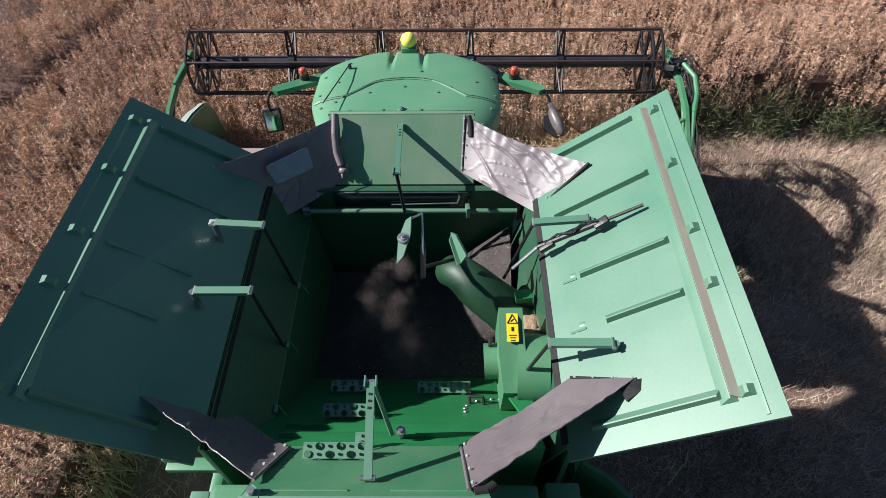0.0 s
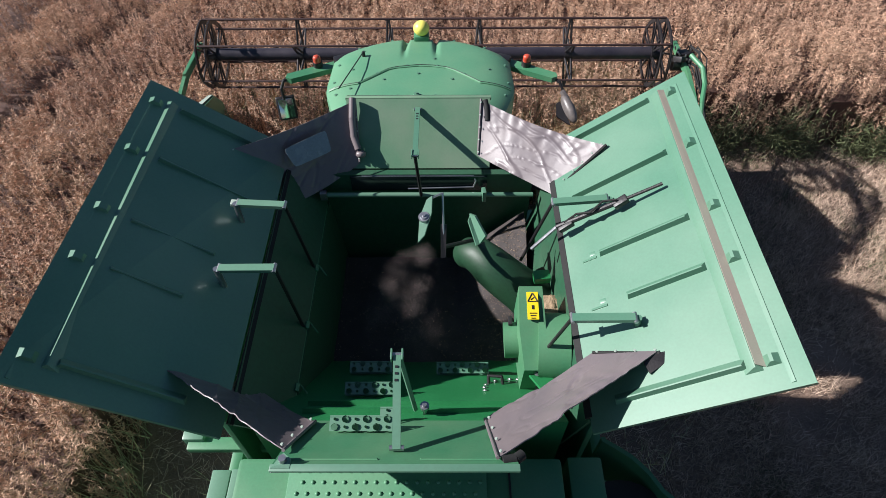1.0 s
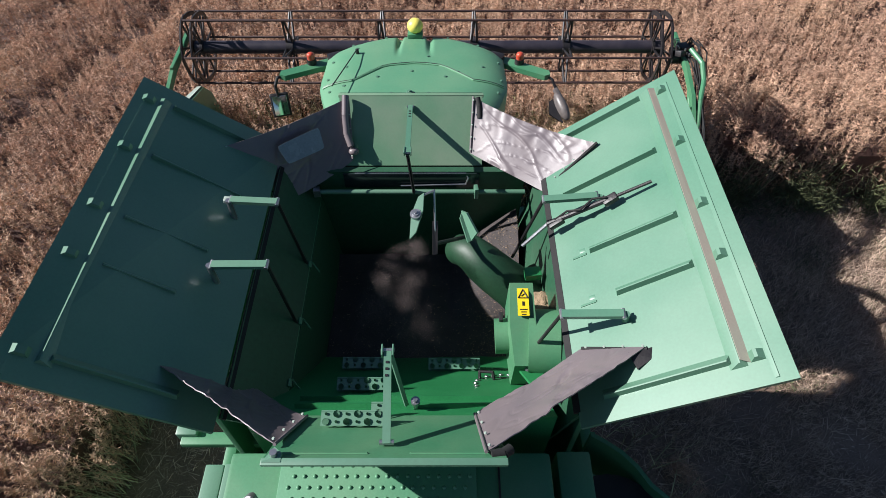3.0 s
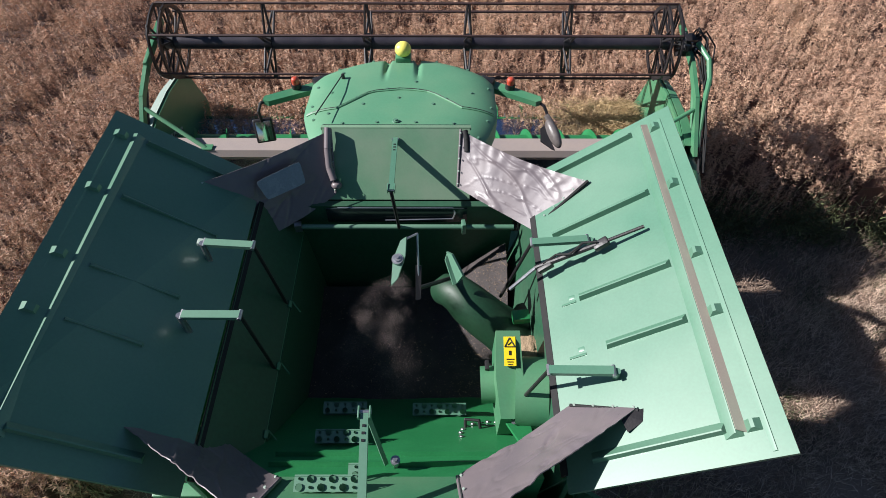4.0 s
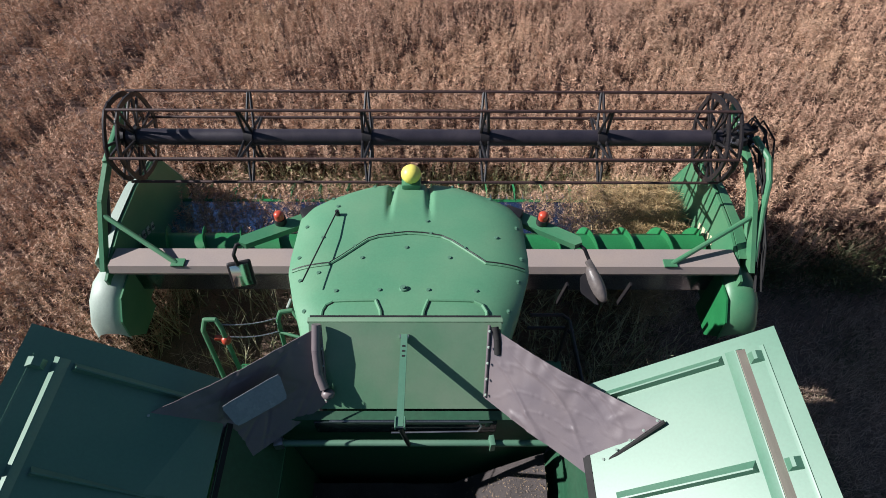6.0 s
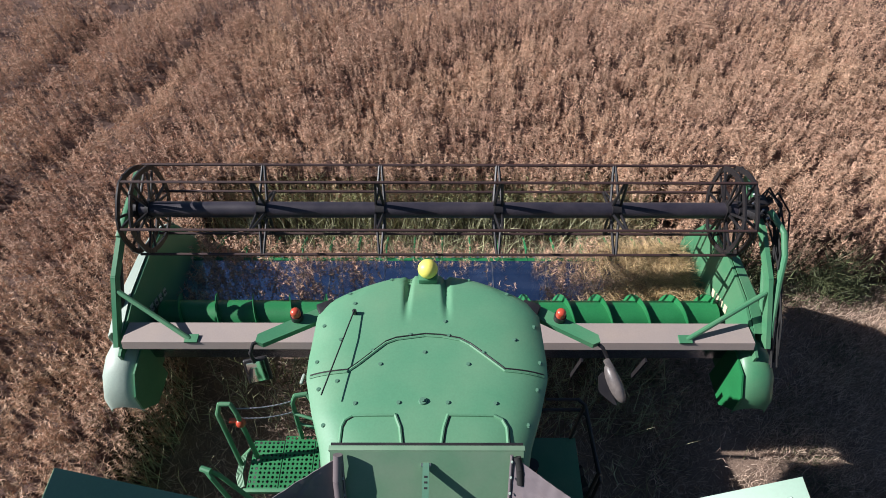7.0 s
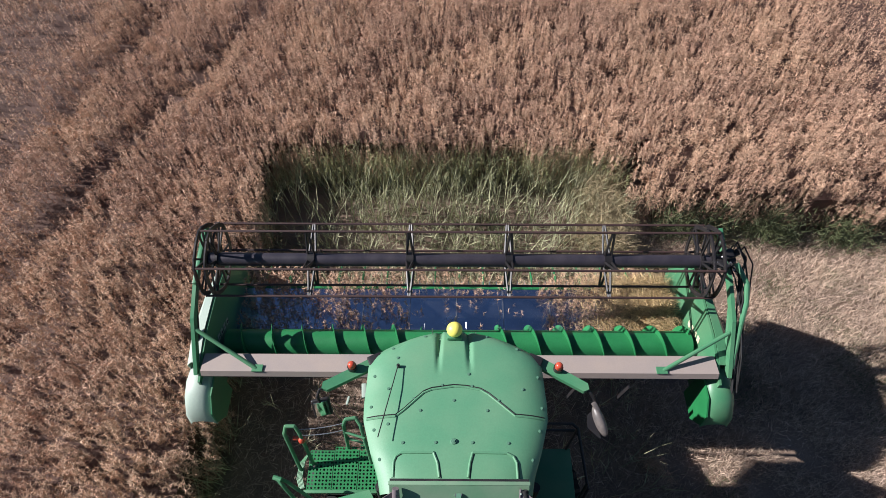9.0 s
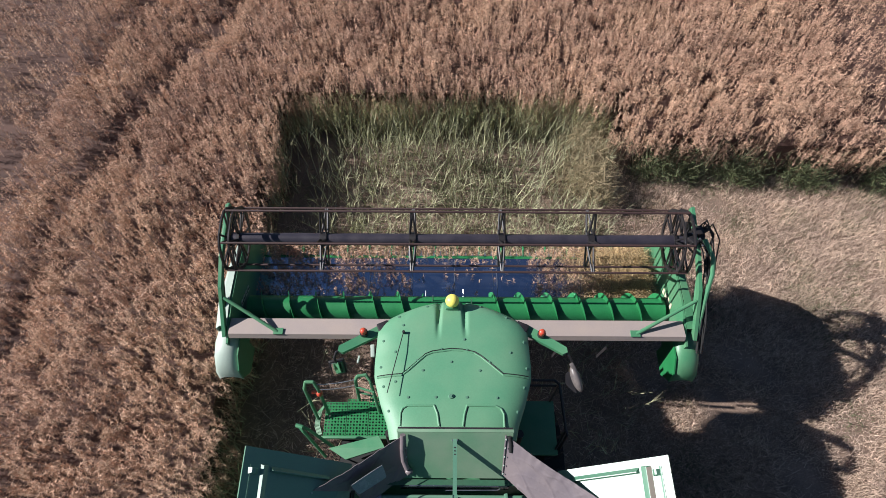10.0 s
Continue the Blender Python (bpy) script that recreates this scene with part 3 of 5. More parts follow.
def roof_z(x, y):
    w = curve(RW, y)
    e = min(1.0, abs(x - RX) / w)
    z = curve(RZ, y) - 0.10 * e ** 6 - 0.03 * e ** 2
    for gx, gw in ((-0.19, 0.04), (0.125, 0.04), (-0.62, 0.03), (0.62, 0.03)):
        k = 1 - abs(x - gx - 0.03 * y * (1 if gx < 0 else -1)) / gw
        deep = (0.5 + y) / 0.55 if abs(gx) < 0.3 else (0.25 + y) / 0.3 * 0.5
        if k > 0 and deep > 0:
            z -= 0.075 * k * min(1, deep)
    return z


def dense(pts, n=5):
    out = []
    for (a, b), (c, d) in zip(pts, pts[1:]):
        out += [(a + (c - a) * k / n, b + (d - b) * k / n) for k in range(n)]
    return out + [pts[-1]]


def roof():
    rows = []
    ys = [0.07, 0.05, 0.02, -0.02, -0.06] + [-0.1 - 0.045 * k for k in range(36)] + [-1.72]
    for y in ys:
        w = curve(RW, y)
        r = [(RX - w, y, roof_z(RX - w, y) - 0.24), (RX - w * 1.005, y, roof_z(RX - w, y) - 0.08)]
        r += [(RX + w * u, y, roof_z(RX + w * u, y)) for u in np.linspace(-1, 1, 121)]
        r += [(RX + w * 1.005, y, roof_z(RX + w, y) - 0.08), (RX + w, y, roof_z(RX + w, y) - 0.24)]
        rows.append(r)
    first = [(x, y - 0.015, z - 0.2) for x, y, z in rows[0]]
    bm = thicken(loft([first] + rows), 0.02)
    shell = part("cab_roof", bm, ROOF, combine, "dusty pale green moulded cab roof", smooth=50)
    # raised seam across the roof
    seam = [(-0.93, -0.96), (-0.63, -0.95), (-0.55, -0.885), (-0.35, -0.69), (-0.27, -0.655), (-0.04, -0.62), (0.1, -0.63), (0.24, -0.66), (0.32, -0.71), (0.58, -0.94), (0.89, -0.95)]
    for off, mat, r in ((0.0, BLACK, 0.006), (0.022, ROOF, 0.011)):
        bm = B()
        pipe(bm, [(x, y - off, roof_z(x, y - off) + 0.003) for x, y in dense(seam)], r, 6)
        part("seam", bm, mat, shell)
    for pad in ([(-0.62, -1.58), (-0.62, -1.43), (-0.60, -1.38), (-0.55, -1.35), (-0.24, -1.35), (-0.20, -1.45), (-0.18, -1.59)], [(0.09, -1.59), (0.11, -1.45), (0.14, -1.35), (0.47, -1.35), (0.53, -1.38), (0.56, -1.44), (0.56, -1.59)]):
        bm = B()
        pipe(bm, [(x, y, roof_z(x, y) + 0.002) for x, y in dense(pad, 3)], 0.013, 8)
        part("pad_rim", bm, ROOF, shell)
        bm = B()
        pipe(bm, [(x + 0.014, y - 0.006, roof_z(x, y) + 0.003) for x, y in dense(pad, 3)], 0.005, 6)
        part("pad_groove", bm, BLACK, shell)
    for x, y in ((-0.72, -0.66), (0.68, -0.66), (-0.04, -0.80), (-0.38, -0.91), (0.30, -0.91), (-0.54, -1.25), (-0.22, -1.25), (0.14, -1.25), (0.49, -1.25), (-0.45, -0.78), (-0.16, -0.63), (0.15, -0.64), (0.42, -0.8), (-0.88, -0.5), (0.86, -0.5), (-0.89, -0.85), (0.87, -0.85), (-0.84, -1.1), (0.82, -1.1), (-0.76, -1.4), (0.72, -1.4), (-0.35, -0.02), (0.33, -0.02), (-0.7, -0.17), (0.66, -0.17), (-0.64, -0.3), (0.12, -0.5), (-0.7, -1.05)):
        share("bolt", ROOFBOLT, Matrix.Translation((x, y, roof_z(x, y) - 0.001)), shell)
    bm = B()
    bmesh.ops.create_cone(bm, cap_ends=True, segments=20, radius1=0.034, radius2=0.026, depth=0.02, matrix=Matrix.Translation((-0.043, -1.24, roof_z(-0.043, -1.24) + 0.008)))
    rod(bm, (-0.043, -1.24, roof_z(-0.04, -1.24)), (-0.043, -1.24, roof_z(-0.04, -1.24) + 0.03), 0.012, 10)
    part("vent", bm, FLAP, shell)
    # aerial
    bm = B()
    rod(bm, (-0.63, -0.41, roof_z(-0.63, -0.41)), (-0.63, -0.41, roof_z(-0.63, -0.41) + 0.05), 0.018, 10)
    rod(bm, (-0.63, -0.41, roof_z(-0.63, -0.41) + 0.05), (-0.78, -1.22, 4.215), 0.006, 6)
    part("aerial", bm, BLACK, shell, "thin black aerial")
    # yellow receiver dome
    bm = B()
    ball(bm, (-0.028, 0.0, 4.10), 0.088, (1, 1, 0.92), 3)
    dome = part("receiver_dome", bm, YELLOW, shell, "yellow satellite receiver dome")
    part("dome_base", box(B(), (-0.028, -0.01, 4.0), (0.17, 0.15, 0.09), bevel=0.03), GREEN, dome)


roof()


def mirror_arms():
    for s in (-1, 1):
        ox = -0.02
        a, b = Vector((s * 0.9 + ox, -0.27, 3.86)), Vector((s * 1.40 + ox, -0.58, 3.90))
        bm = B()
        d = (b - a).normalized()
        side = Vector((-d.y, d.x, 0)) * 0.06
        slab(bm, [a - side * 0.8, b - side * 0.9, b + d * 0.04, b + side * 0.9, a + side * 1.3], 0.06)
        arm = part("mirror_arm", bm, GREEN, combine, "green bracket carrying a beacon and a mirror")
        part("arm_root", box(B(), a - Vector((s * 0.02, 0, 0.0)), (0.16, 0.12, 0.12), (0, 0, -s * 25), 0.02), BLACK, arm)
        c = Vector((s * 1.125 + ox, -0.365, 3.93))
        bm = B()
        rod(bm, c, c + Vector((0, 0, 0.05)), 0.042, 18)
        ball(bm, c + Vector((0, 0, 0.05)), 0.042, (1, 1, 0.7), 2)
        lens = part("beacon", bm, RED, arm, "orange warning beacon")
        part("beacon_base", rod(B(), c - Vector((0, 0, 0.07)), c + Vector((0, 0, 0.004)), 0.052, 18), BLACK, lens)
        # curved tube down to the mirror
        if s < 0:
            pts = [b + Vector((0.0, 0.0, -0.03)), b + Vector((-0.06, -0.03, -0.03)), b + Vector((-0.09, -0.08, -0.1)), b + Vector((-0.08, -0.1, -0.22))]
            mc, turn = b + Vector((-0.07, -0.12, -0.32)), (66, 0, 14)
        else:
            pts = [b + Vector((0.0, 0.0, -0.03)), b + Vector((0.06, -0.05, -0.05)), b + Vector((0.1, -0.1, -0.12)), b + Vector((0.12, -0.16, -0.2))]
            mc, turn = b + Vector((0.15, -0.30, -0.20)), (22, 0, 22)
        part("mirror_tube", pipe(B(), pts, 0.016, 10), BLACK, arm)
        bm = B()
        if s < 0:
            bm = prism(bm, [(-0.135, -0.02), (-0.11, -0.035), (0.11, -0.035), (0.135, 0.0), (0.12, 0.022), (-0.12, 0.022)], -0.10, 0.10)
            bmesh.ops.bevel(bm, geom=list(bm.edges), offset=0.018, segments=3, affect="EDGES", profile=0.6)
            bmesh.ops.transform(bm, matrix=pose(*mc, *turn), verts=bm.verts)
        else:
            ball(bm, (0, 0, 0), 0.17, (0.34, 1.0, 0.42), 3)
            box(bm, (0.01, 0.15, 0.02), (0.05, 0.12, 0.05), (0, 0, 8), 0.015)
            bmesh.ops.transform(bm, matrix=pose(*mc, *turn), verts=bm.verts)
        head_ob = part("mirror", bm, BLACK if s < 0 else MIRRORCASE, arm, "black mirror housing" if s < 0 else "dusty grey mirror housing")
        if s > 0:
            g = slab(B(), [(-0.075, -0.15, -0.02), (-0.05, -0.17, -0.02), (-0.045, 0.12, -0.02), (-0.10, 0.10, -0.02), (-0.14, -0.02, -0.05)], 0.02)
            bmesh.ops.transform(g, matrix=pose(*mc, *turn), verts=g.verts)
            part("mirror_back", g, BLACK, head_ob, "black back of the mirror")
        if s < 0:
            bm = B()
            box(bm, mc + pose(0, 0, 0, *turn).to_3x3() @ Vector((0, 0, 0.024)), (0.155, 0.21, 0.006), turn, 0.002)
            part("mirror_glass", bm, MIRROR, head_ob)


mirror_arms()


def platforms():
    z = 1.9
    bm = B()
    perforated(bm, (-1.92, -1.2, z), (0.32, 0, 0), (0, 0.5, 0), 7, 11, 0.0165)
    perforated(bm, (-1.59, -1.2, z), (0.32, 0, 0), (0, 0.55, 0), 7, 12, 0.0165)
    perforated(bm, (-1.26, -1.2, z), (0.33, 0, 0), (0, 0.58, 0), 7, 13, 0.0165)
    deck = part("platform", bm, BRIGHT, combine, "green perforated access platform beside the cab")
    part("under_frame", box(B(), (-1.43, -0.93, z - 0.08), (1.0, 0.5, 0.06), bevel=0.01), BLACK, deck)
    part("edge", box(B(), (-1.43, -1.23, z + 0.01), (1.02, 0.04, 0.08), bevel=0.01), GREEN, deck)
    for k in range(5):
        bm = B()
        pipe(bm, [(-1.94 - 0.018 * k, -1.18, z - 0.02 * k), (-1.99 - 0.02 * k, -1.05, z - 0.02 * k), (-1.98 - 0.02 * k, -0.85, z - 0.02 * k), (-1.92 - 0.01 * k, -0.72, z - 0.02 * k)], 0.009, 6)
        part("side_guard", bm, GREEN, deck)
    bm = B()
    pipe(bm, [(-2.02, -0.95, z), (-2.12, -0.7, 2.62), (-2.09, -0.64, 2.72), (-1.98, -0.64, 2.72), (-1.93, -0.7, 2.62), (-1.86, -0.88, z)], 0.024, 10)
    part("rail", bm, GREEN, deck)
    bm = B()
    pipe(bm, [(-1.42, -0.66, z), (-1.40, -0.58, 2.62), (-1.36, -0.55, 2.72), (-1.24, -0.53, 2.72), (-1.18, -0.6, 2.66), (-1.1, -0.85, z)], 0.024, 10)
    for zz in (2.2, 2.45):
        rod(bm, (-1.41, -0.62, zz), (-1.14, -0.7, zz), 0.016, 8)
    part("rail", bm, GREEN, deck)
    for zz, sag in ((2.66, 0.05), (2.42, 0.06)):
        bm = B()
        for k in range(26):
            f = k / 25
            p = lerp((-1.94, -0.66, zz), (-1.40, -0.58, zz), f) - Vector((0, 0, sag * 4 * f * (1 - f)))
            box(bm, p, (0.026, 0.012, 0.006), (90 * (k % 2), 0, 8), 0.0)
        part("chain", bm, STEEL, deck)
    bm = B()
    ball(bm, (-1.92, -0.735, 2.48), 0.05, (1, 1, 1.2), 2)
    box(bm, (-1.99, -0.72, 2.5), (0.09, 0.05, 0.04), (0, 20, 10), 0.01)
    part("release_knob", bm, RED, deck, "faded red release knob")
    bm = B()
    pipe(bm, [(-1.85, -1.5, 1.9), (-2.1, -1.26, 2.45), (-2.16, -1.2, 2.5), (-2.05, -1.22, 2.4), (-1.7, -1.4, 1.95)], 0.022, 8)
    rod(bm, (-2.2, -1.19, 2.5), (-2.1, -1.22, 2.5), 0.03, 10)
    part("ladder_rail", bm, GREEN, deck)
    part("tread", slab(B(), [(-1.75, -1.45, 2.2), (-1.05, -1.28, 2.25), (-0.95, -1.45, 2.3), (-1.5, -1.6, 2.2)], 0.04), GREEN, deck)
    deck2 = part("platform", box(B(), (1.28, -1.05, 1.85), (0.55, 0.8, 0.05), bevel=0.01), GREEN, combine, "green platform on the far side of the cab")
    for k, (x, zz) in enumerate(((1.5, 2.75), (1.56, 2.5))):
        bm = B()
        pipe(bm, [(1.12, -0.6, zz), (x - 0.06, -0.6, zz), (x, -0.66, zz), (x + 0.03, -1.3, zz), (x + 0.03, -1.36, 1.86)], 0.018, 8)
        part("rail", bm, BLACK, deck2)
    part("rail_post", rod(B(), (1.5, -0.65, 1.86), (1.5, -0.65, 2.74), 0.018, 8), BLACK, deck2)


platforms()

# -- grain tank --
# hinge and outer edge (x, z) of each side flap; the left one lies a little flatter
# and twists upwards to the rear
FLAPS = {1: ((1.04, 4.18), (2.09, 4.957)), -1: ((1.14, 4.165), (2.13, 4.838))}


def flap_normal(s=1):
    (hx, hz), (ox, oz) = FLAPS[s]
    return Vector((hz - oz, 0, ox - hx)).normalized()


def on_flap(u, y, lift=0.0, s=1):
    """A point of a side flap, on the positive side of x for both flaps."""
    (hx, hz), (ox, oz) = FLAPS[s]
    twist = u * max(0.0, -2.0 - y) / 2.6 if s < 0 else 0.0
    return Vector((hx + (ox - hx) * u - 0.075 * twist, y, hz + (oz - hz) * u + 0.17 * twist)) + flap_normal(s) * lift


def ridge(bm, p, q, w, h, n, top=0.5):
    """A raised bead with sloping sides from p to q on a face of normal n."""
    p, q, n = Vector(p), Vector(q), Vector(n)
    d = (q - p).normalized()
    s = n.cross(d).normalized()
    e = d * h * 0.8
    lo = [p - s * w / 2, p + s * w / 2, q + s * w / 2, q - s * w / 2]
    hi = [p + e - s * w * top / 2 + n * h, p + e + s * w * top / 2 + n * h, q - e + s * w * top / 2 + n * h, q - e - s * w * top / 2 + n * h]
    a, b = [bm.verts.new(v) for v in lo], [bm.verts.new(v) for v in hi]
    bm.faces.new(b)
    bm.faces.new(a[::-1])
    for i in range(4):
        j = (i + 1) % 4
        bm.faces.new((a[i], a[j], b[j], b[i]))
    return bm


def fold(bm, p, q, left, right, h, n):
    """A folded stiffener from p to q: its crest stands h over the face, with sides of unlike slope."""
    p, q, n = Vector(p), Vector(q), Vector(n)
    d = (q - p).normalized()
    s = n.cross(d).normalized()
    e = d * h * 0.4
    a = [bm.verts.new(v) for v in (p - s * left, p - s * 0.004 + e + n * h, p + s * 0.004 + e + n * h, p + s * right)]
    b = [bm.verts.new(v) for v in (q - s * left, q - s * 0.004 - e + n * h, q + s * 0.004 - e + n * h, q + s * right)]
    bm.faces.new(a)
    bm.faces.new(b[::-1])
    for i in range(4):
        j = (i + 1) % 4
        bm.faces.new((a[i], b[i], b[j], a[j]))
    return bm


def flip(bm, s):
    if s < 0:
        bmesh.ops.scale(bm, vec=(-1, 1, 1), verts=bm.verts)
        bmesh.ops.reverse_faces(bm, faces=bm.faces)
    return bm


def side_flaps():
    for s in (1, -1):
        FN = flap_normal(s)
        on = lambda u, y, lift=0.0: on_flap(u, y, lift, s)
        y_in, y_out, rear_out = (-2.07, -2.03, 1.0) if s > 0 else (-2.0, -1.95, 0.985)
        bm = B()
        u_in = 0.075 if s > 0 else 0.0
        slab(bm, [on(u_in, y_in), on(0.985, y_out), on(rear_out, -4.62), on(u_in, -4.60)], 0.025)
        if s > 0:
            ridge(bm, on(0.975, y_out - 0.01), on(0.985, -4.61), 0.018, 0.006, FN)
        flap = part("side_flap", flip(bm, s), FLAP, combine, "large ribbed green tank flap, folded open")
        # ribs, the middle ones with a low end piece towards the hinge
        for y0, y1, u0, u1, w in ((-2.19, -2.165, 0.2, 0.76, 0.07), (-2.785, -2.755, 0.17, 0.762, 0.075), (-3.385, -3.372, 0.265, 0.764, 0.075), (-3.79, -3.778, 0.36, 0.765, 0.075), (-4.455, -4.45, 0.2, 0.79, 0.08)):
            bm = B()
            fold(bm, on(u0, y0), on(u1, y1), 0.014, w, 0.07, FN)
            part("rib", flip(bm, s), FLAP, flap)
        for y0, u0, u1 in ((-3.39, 0.165, 0.262), (-3.79, 0.165, 0.27)):
            bm = B()
            fold(bm, on(u0, y0), on(u1, y0), 0.012, 0.05, 0.032, FN)
            part("rib_end", flip(bm, s), FLAP, flap)
            bm = B()
            box(bm, on(u1 - 0.03, y0 + 0.045, 0.012), (0.05, 0.035, 0.03), (0, -36, 0), 0.008)
            part("rib_boss", flip(bm, s), FLAP, flap)
        # long folded channel near the outer edge
        bm = B()
        fold(bm, on(0.812, -2.10), on(0.812, -4.50), 0.10, 0.055, 0.06, FN)
        part("long_rib", flip(bm, s), FLAP, flap)
        bm = B()
        fold(bm, on(0.918, -2.11), on(0.930, -4.60), 0.075, 0.012, 0.032, FN)
        part("long_rib", flip(bm, s), FLAP, flap)
        if s > 0:
            bm = B()
            slab(bm, [on(0.817, -2.13, 0.060), on(0.858, -2.11, 0.005), on(0.863, -4.48, 0.005), on(0.817, -4.46, 0.060)], 0.004)
            part("dust_streak", flip(bm, s), DUSTLINE, flap, "brown dust caked on the stiffener")
        for y in (-2.19, -2.765, -3.355, -3.775, -4.455):
            bm = B()
            ridge(bm, on(0.835, y + 0.01), on(0.925 if s > 0 else 0.955, y + 0.01), 0.075, 0.062, FN, 0.62)
            part("lug", flip(bm, s), FLAP, flap)
        # pressed outlines in the sheet: a stepped track beside each strut foot and a ring round it
        for yc, k in ((-2.42, 1), (-4.10, -1)):
            bm = B()
            track = ((0.10, 0.10), (0.10, -0.06), (0.16, -0.06), (0.16, -0.01), (0.24, -0.01), (0.24, -0.07), (0.33, -0.07), (0.33, 0.03), (0.38, 0.03), (0.38, 0.10))
            for p, q in zip(track, track[1:]):
                ridge(bm, on(p[0], yc + k * p[1]), on(q[0], yc + k * q[1]), 0.022, 0.014, FN, 0.4)
            part("pressing", flip(bm, s), FLAP, flap)
        for yc, uc in ((-2.97, 0.40), (-3.98, 0.38)):
            bm = B()
            ring = [on(uc + 0.07 * math.cos(a * math.tau / 14), yc + 0.085 * math.sin(a * math.tau / 14)) for a in range(15)]
            for p, q in zip(ring, ring[1:]):
                ridge(bm, p, q, 0.022, 0.014, FN, 0.4)
            part("pressing", flip(bm, s), FLAP, flap)
        bm = B()
        u0 = 0.05 if s > 0 else -0.05
        slab(bm, [on(u0, -2.2, 0.012), on(u0 + 0.035, -2.2, 0.012), on(u0 + 0.035, -4.5, 0.012), on(u0, -4.5, 0.012)], 0.016)
        part("hinge_seal", flip(bm, s), RUBBER, flap)
        turn = Matrix.Rotation(math.atan2(FN.x, FN.z) * s, 4, "Y")
        for k in range(14):
            p = on(0.055 if s < 0 else 0.11, -2.35 - 0.16 * k)
            share("rivet", RIVET, Matrix.Translation((p.x * s, p.y, p.z)) @ turn, flap)
        for y in (-2.3, -2.9, -3.55, -4.2):
            p = on(0.972, y, 0.012)
            share("rivet", RIVET, Matrix.Translation((p.x * s, p.y, p.z)) @ turn, flap)
    # struts
    for s, rows in ((1, (((1.02, -2.96, 4.50), (1.40, -2.97, 4.55)), ((1.03, -3.95, 4.50), (1.40, -3.99, 4.57)))), (-1, (((-0.92, -3.03, 4.55), (-1.27, -2.99, 4.53)), ((-0.89, -3.60, 4.56), (-1.27, -3.58, 4.53))))):
        for a, b in rows:
            a, b = Vector(a), Vector(b)
            y0, y1 = a.y, b.y
            bm = B()
            d = b - a
            m = Matrix.Translation((a + b) / 2) @ d.to_track_quat("X", "Z").to_matrix().to_4x4()
            g = bmesh.ops.create_cube(bm, size=1, matrix=m @ Matrix.Diagonal((d.length, 0.055, 0.03, 1)))
            strut = part("flap_strut", bm, FLAP, combine, "light green folding flap strut")
            for p in (a, b):
                part("pin", rod(B(), p - Vector((0, 0.036, 0)), p + Vector((0, 0.036, 0)), 0.014, 10), STEEL, strut)
            foot = on_flap((abs(b.x) - FLAPS[s][0][0]) / (FLAPS[s][1][0] - FLAPS[s][0][0]) + 0.03, y1, 0.0, s)
            foot.x *= s
            part("foot", rod(B(), b + Vector((0.02 * s, 0, 0)), foot, 0.022, 8), STEEL if s < 0 else FLAP, strut)
            if s < 0 and y0 > -3.2:
                part("strut_block", box(B(), (-1.29, -2.965, 4.50), (0.09, 0.05, 0.035), (0, 8, 0), 0.008), WHITE, strut, "pale grey block at the strut")
            low = Vector((0.86 * s, y0 + 0.05, 3.74))
            part("link", rod(B(), a, low, 0.013, 8), BLACK, strut)
    # spindle that drives the right flap
    bm = B()
    p = [(0.88, -3.14, 4.18), (1.05, -3.08, 4.36), on_flap(0.2, -3.1, 0.12), on_flap(0.44, -3.06, 0.10), on_flap(0.69, -3.04, 0.07)]
    rod(bm, p[1], p[3], 0.02, 10)
    rod(bm, p[3], p[4], 0.012, 8)
    act = part("flap_spindle", bm, BLACK, combine, "black threaded spindle with cable")
    part("rod", rod(B(), p[0], p[1], 0.014, 8), STEEL, act, "bright rod")
    for q, sz in ((on_flap(0.14, -3.09, 0.12), (0.12, 0.05, 0.05)), (on_flap(0.46, -3.06, 0.09), (0.11, 0.06, 0.05))):
        part("spindle_block", box(B(), q, sz, (0, -37, 12), 0.012), BLACK, act)
    bm = B()
    pipe(bm, [on_flap(0.14, -3.08, 0.15), on_flap(0.22, -3.04, 0.14), on_flap(0.3, -3.09, 0.15), on_flap(0.38, -3.04, 0.15), on_flap(0.45, -3.06, 0.13)], 0.008, 6)
    part("cable", bm, RUBBER, act)


side_flaps()


def post(name, pts, w, parent, mat=FLAP):
    bm = B()
    for a, b in zip(pts, pts[1:]):
        a, b = Vector(a), Vector(b)
        d = b - a
        m = Matrix.Translation((a + b) / 2) @ d.to_track_quat("Y", "Z").to_matrix().to_4x4()
        bmesh.ops.create_cube(bm, size=1, matrix=m @ Matrix.Diagonal((w, d.length, w * 0.7, 1)))
    return part(name, bm, mat, parent)


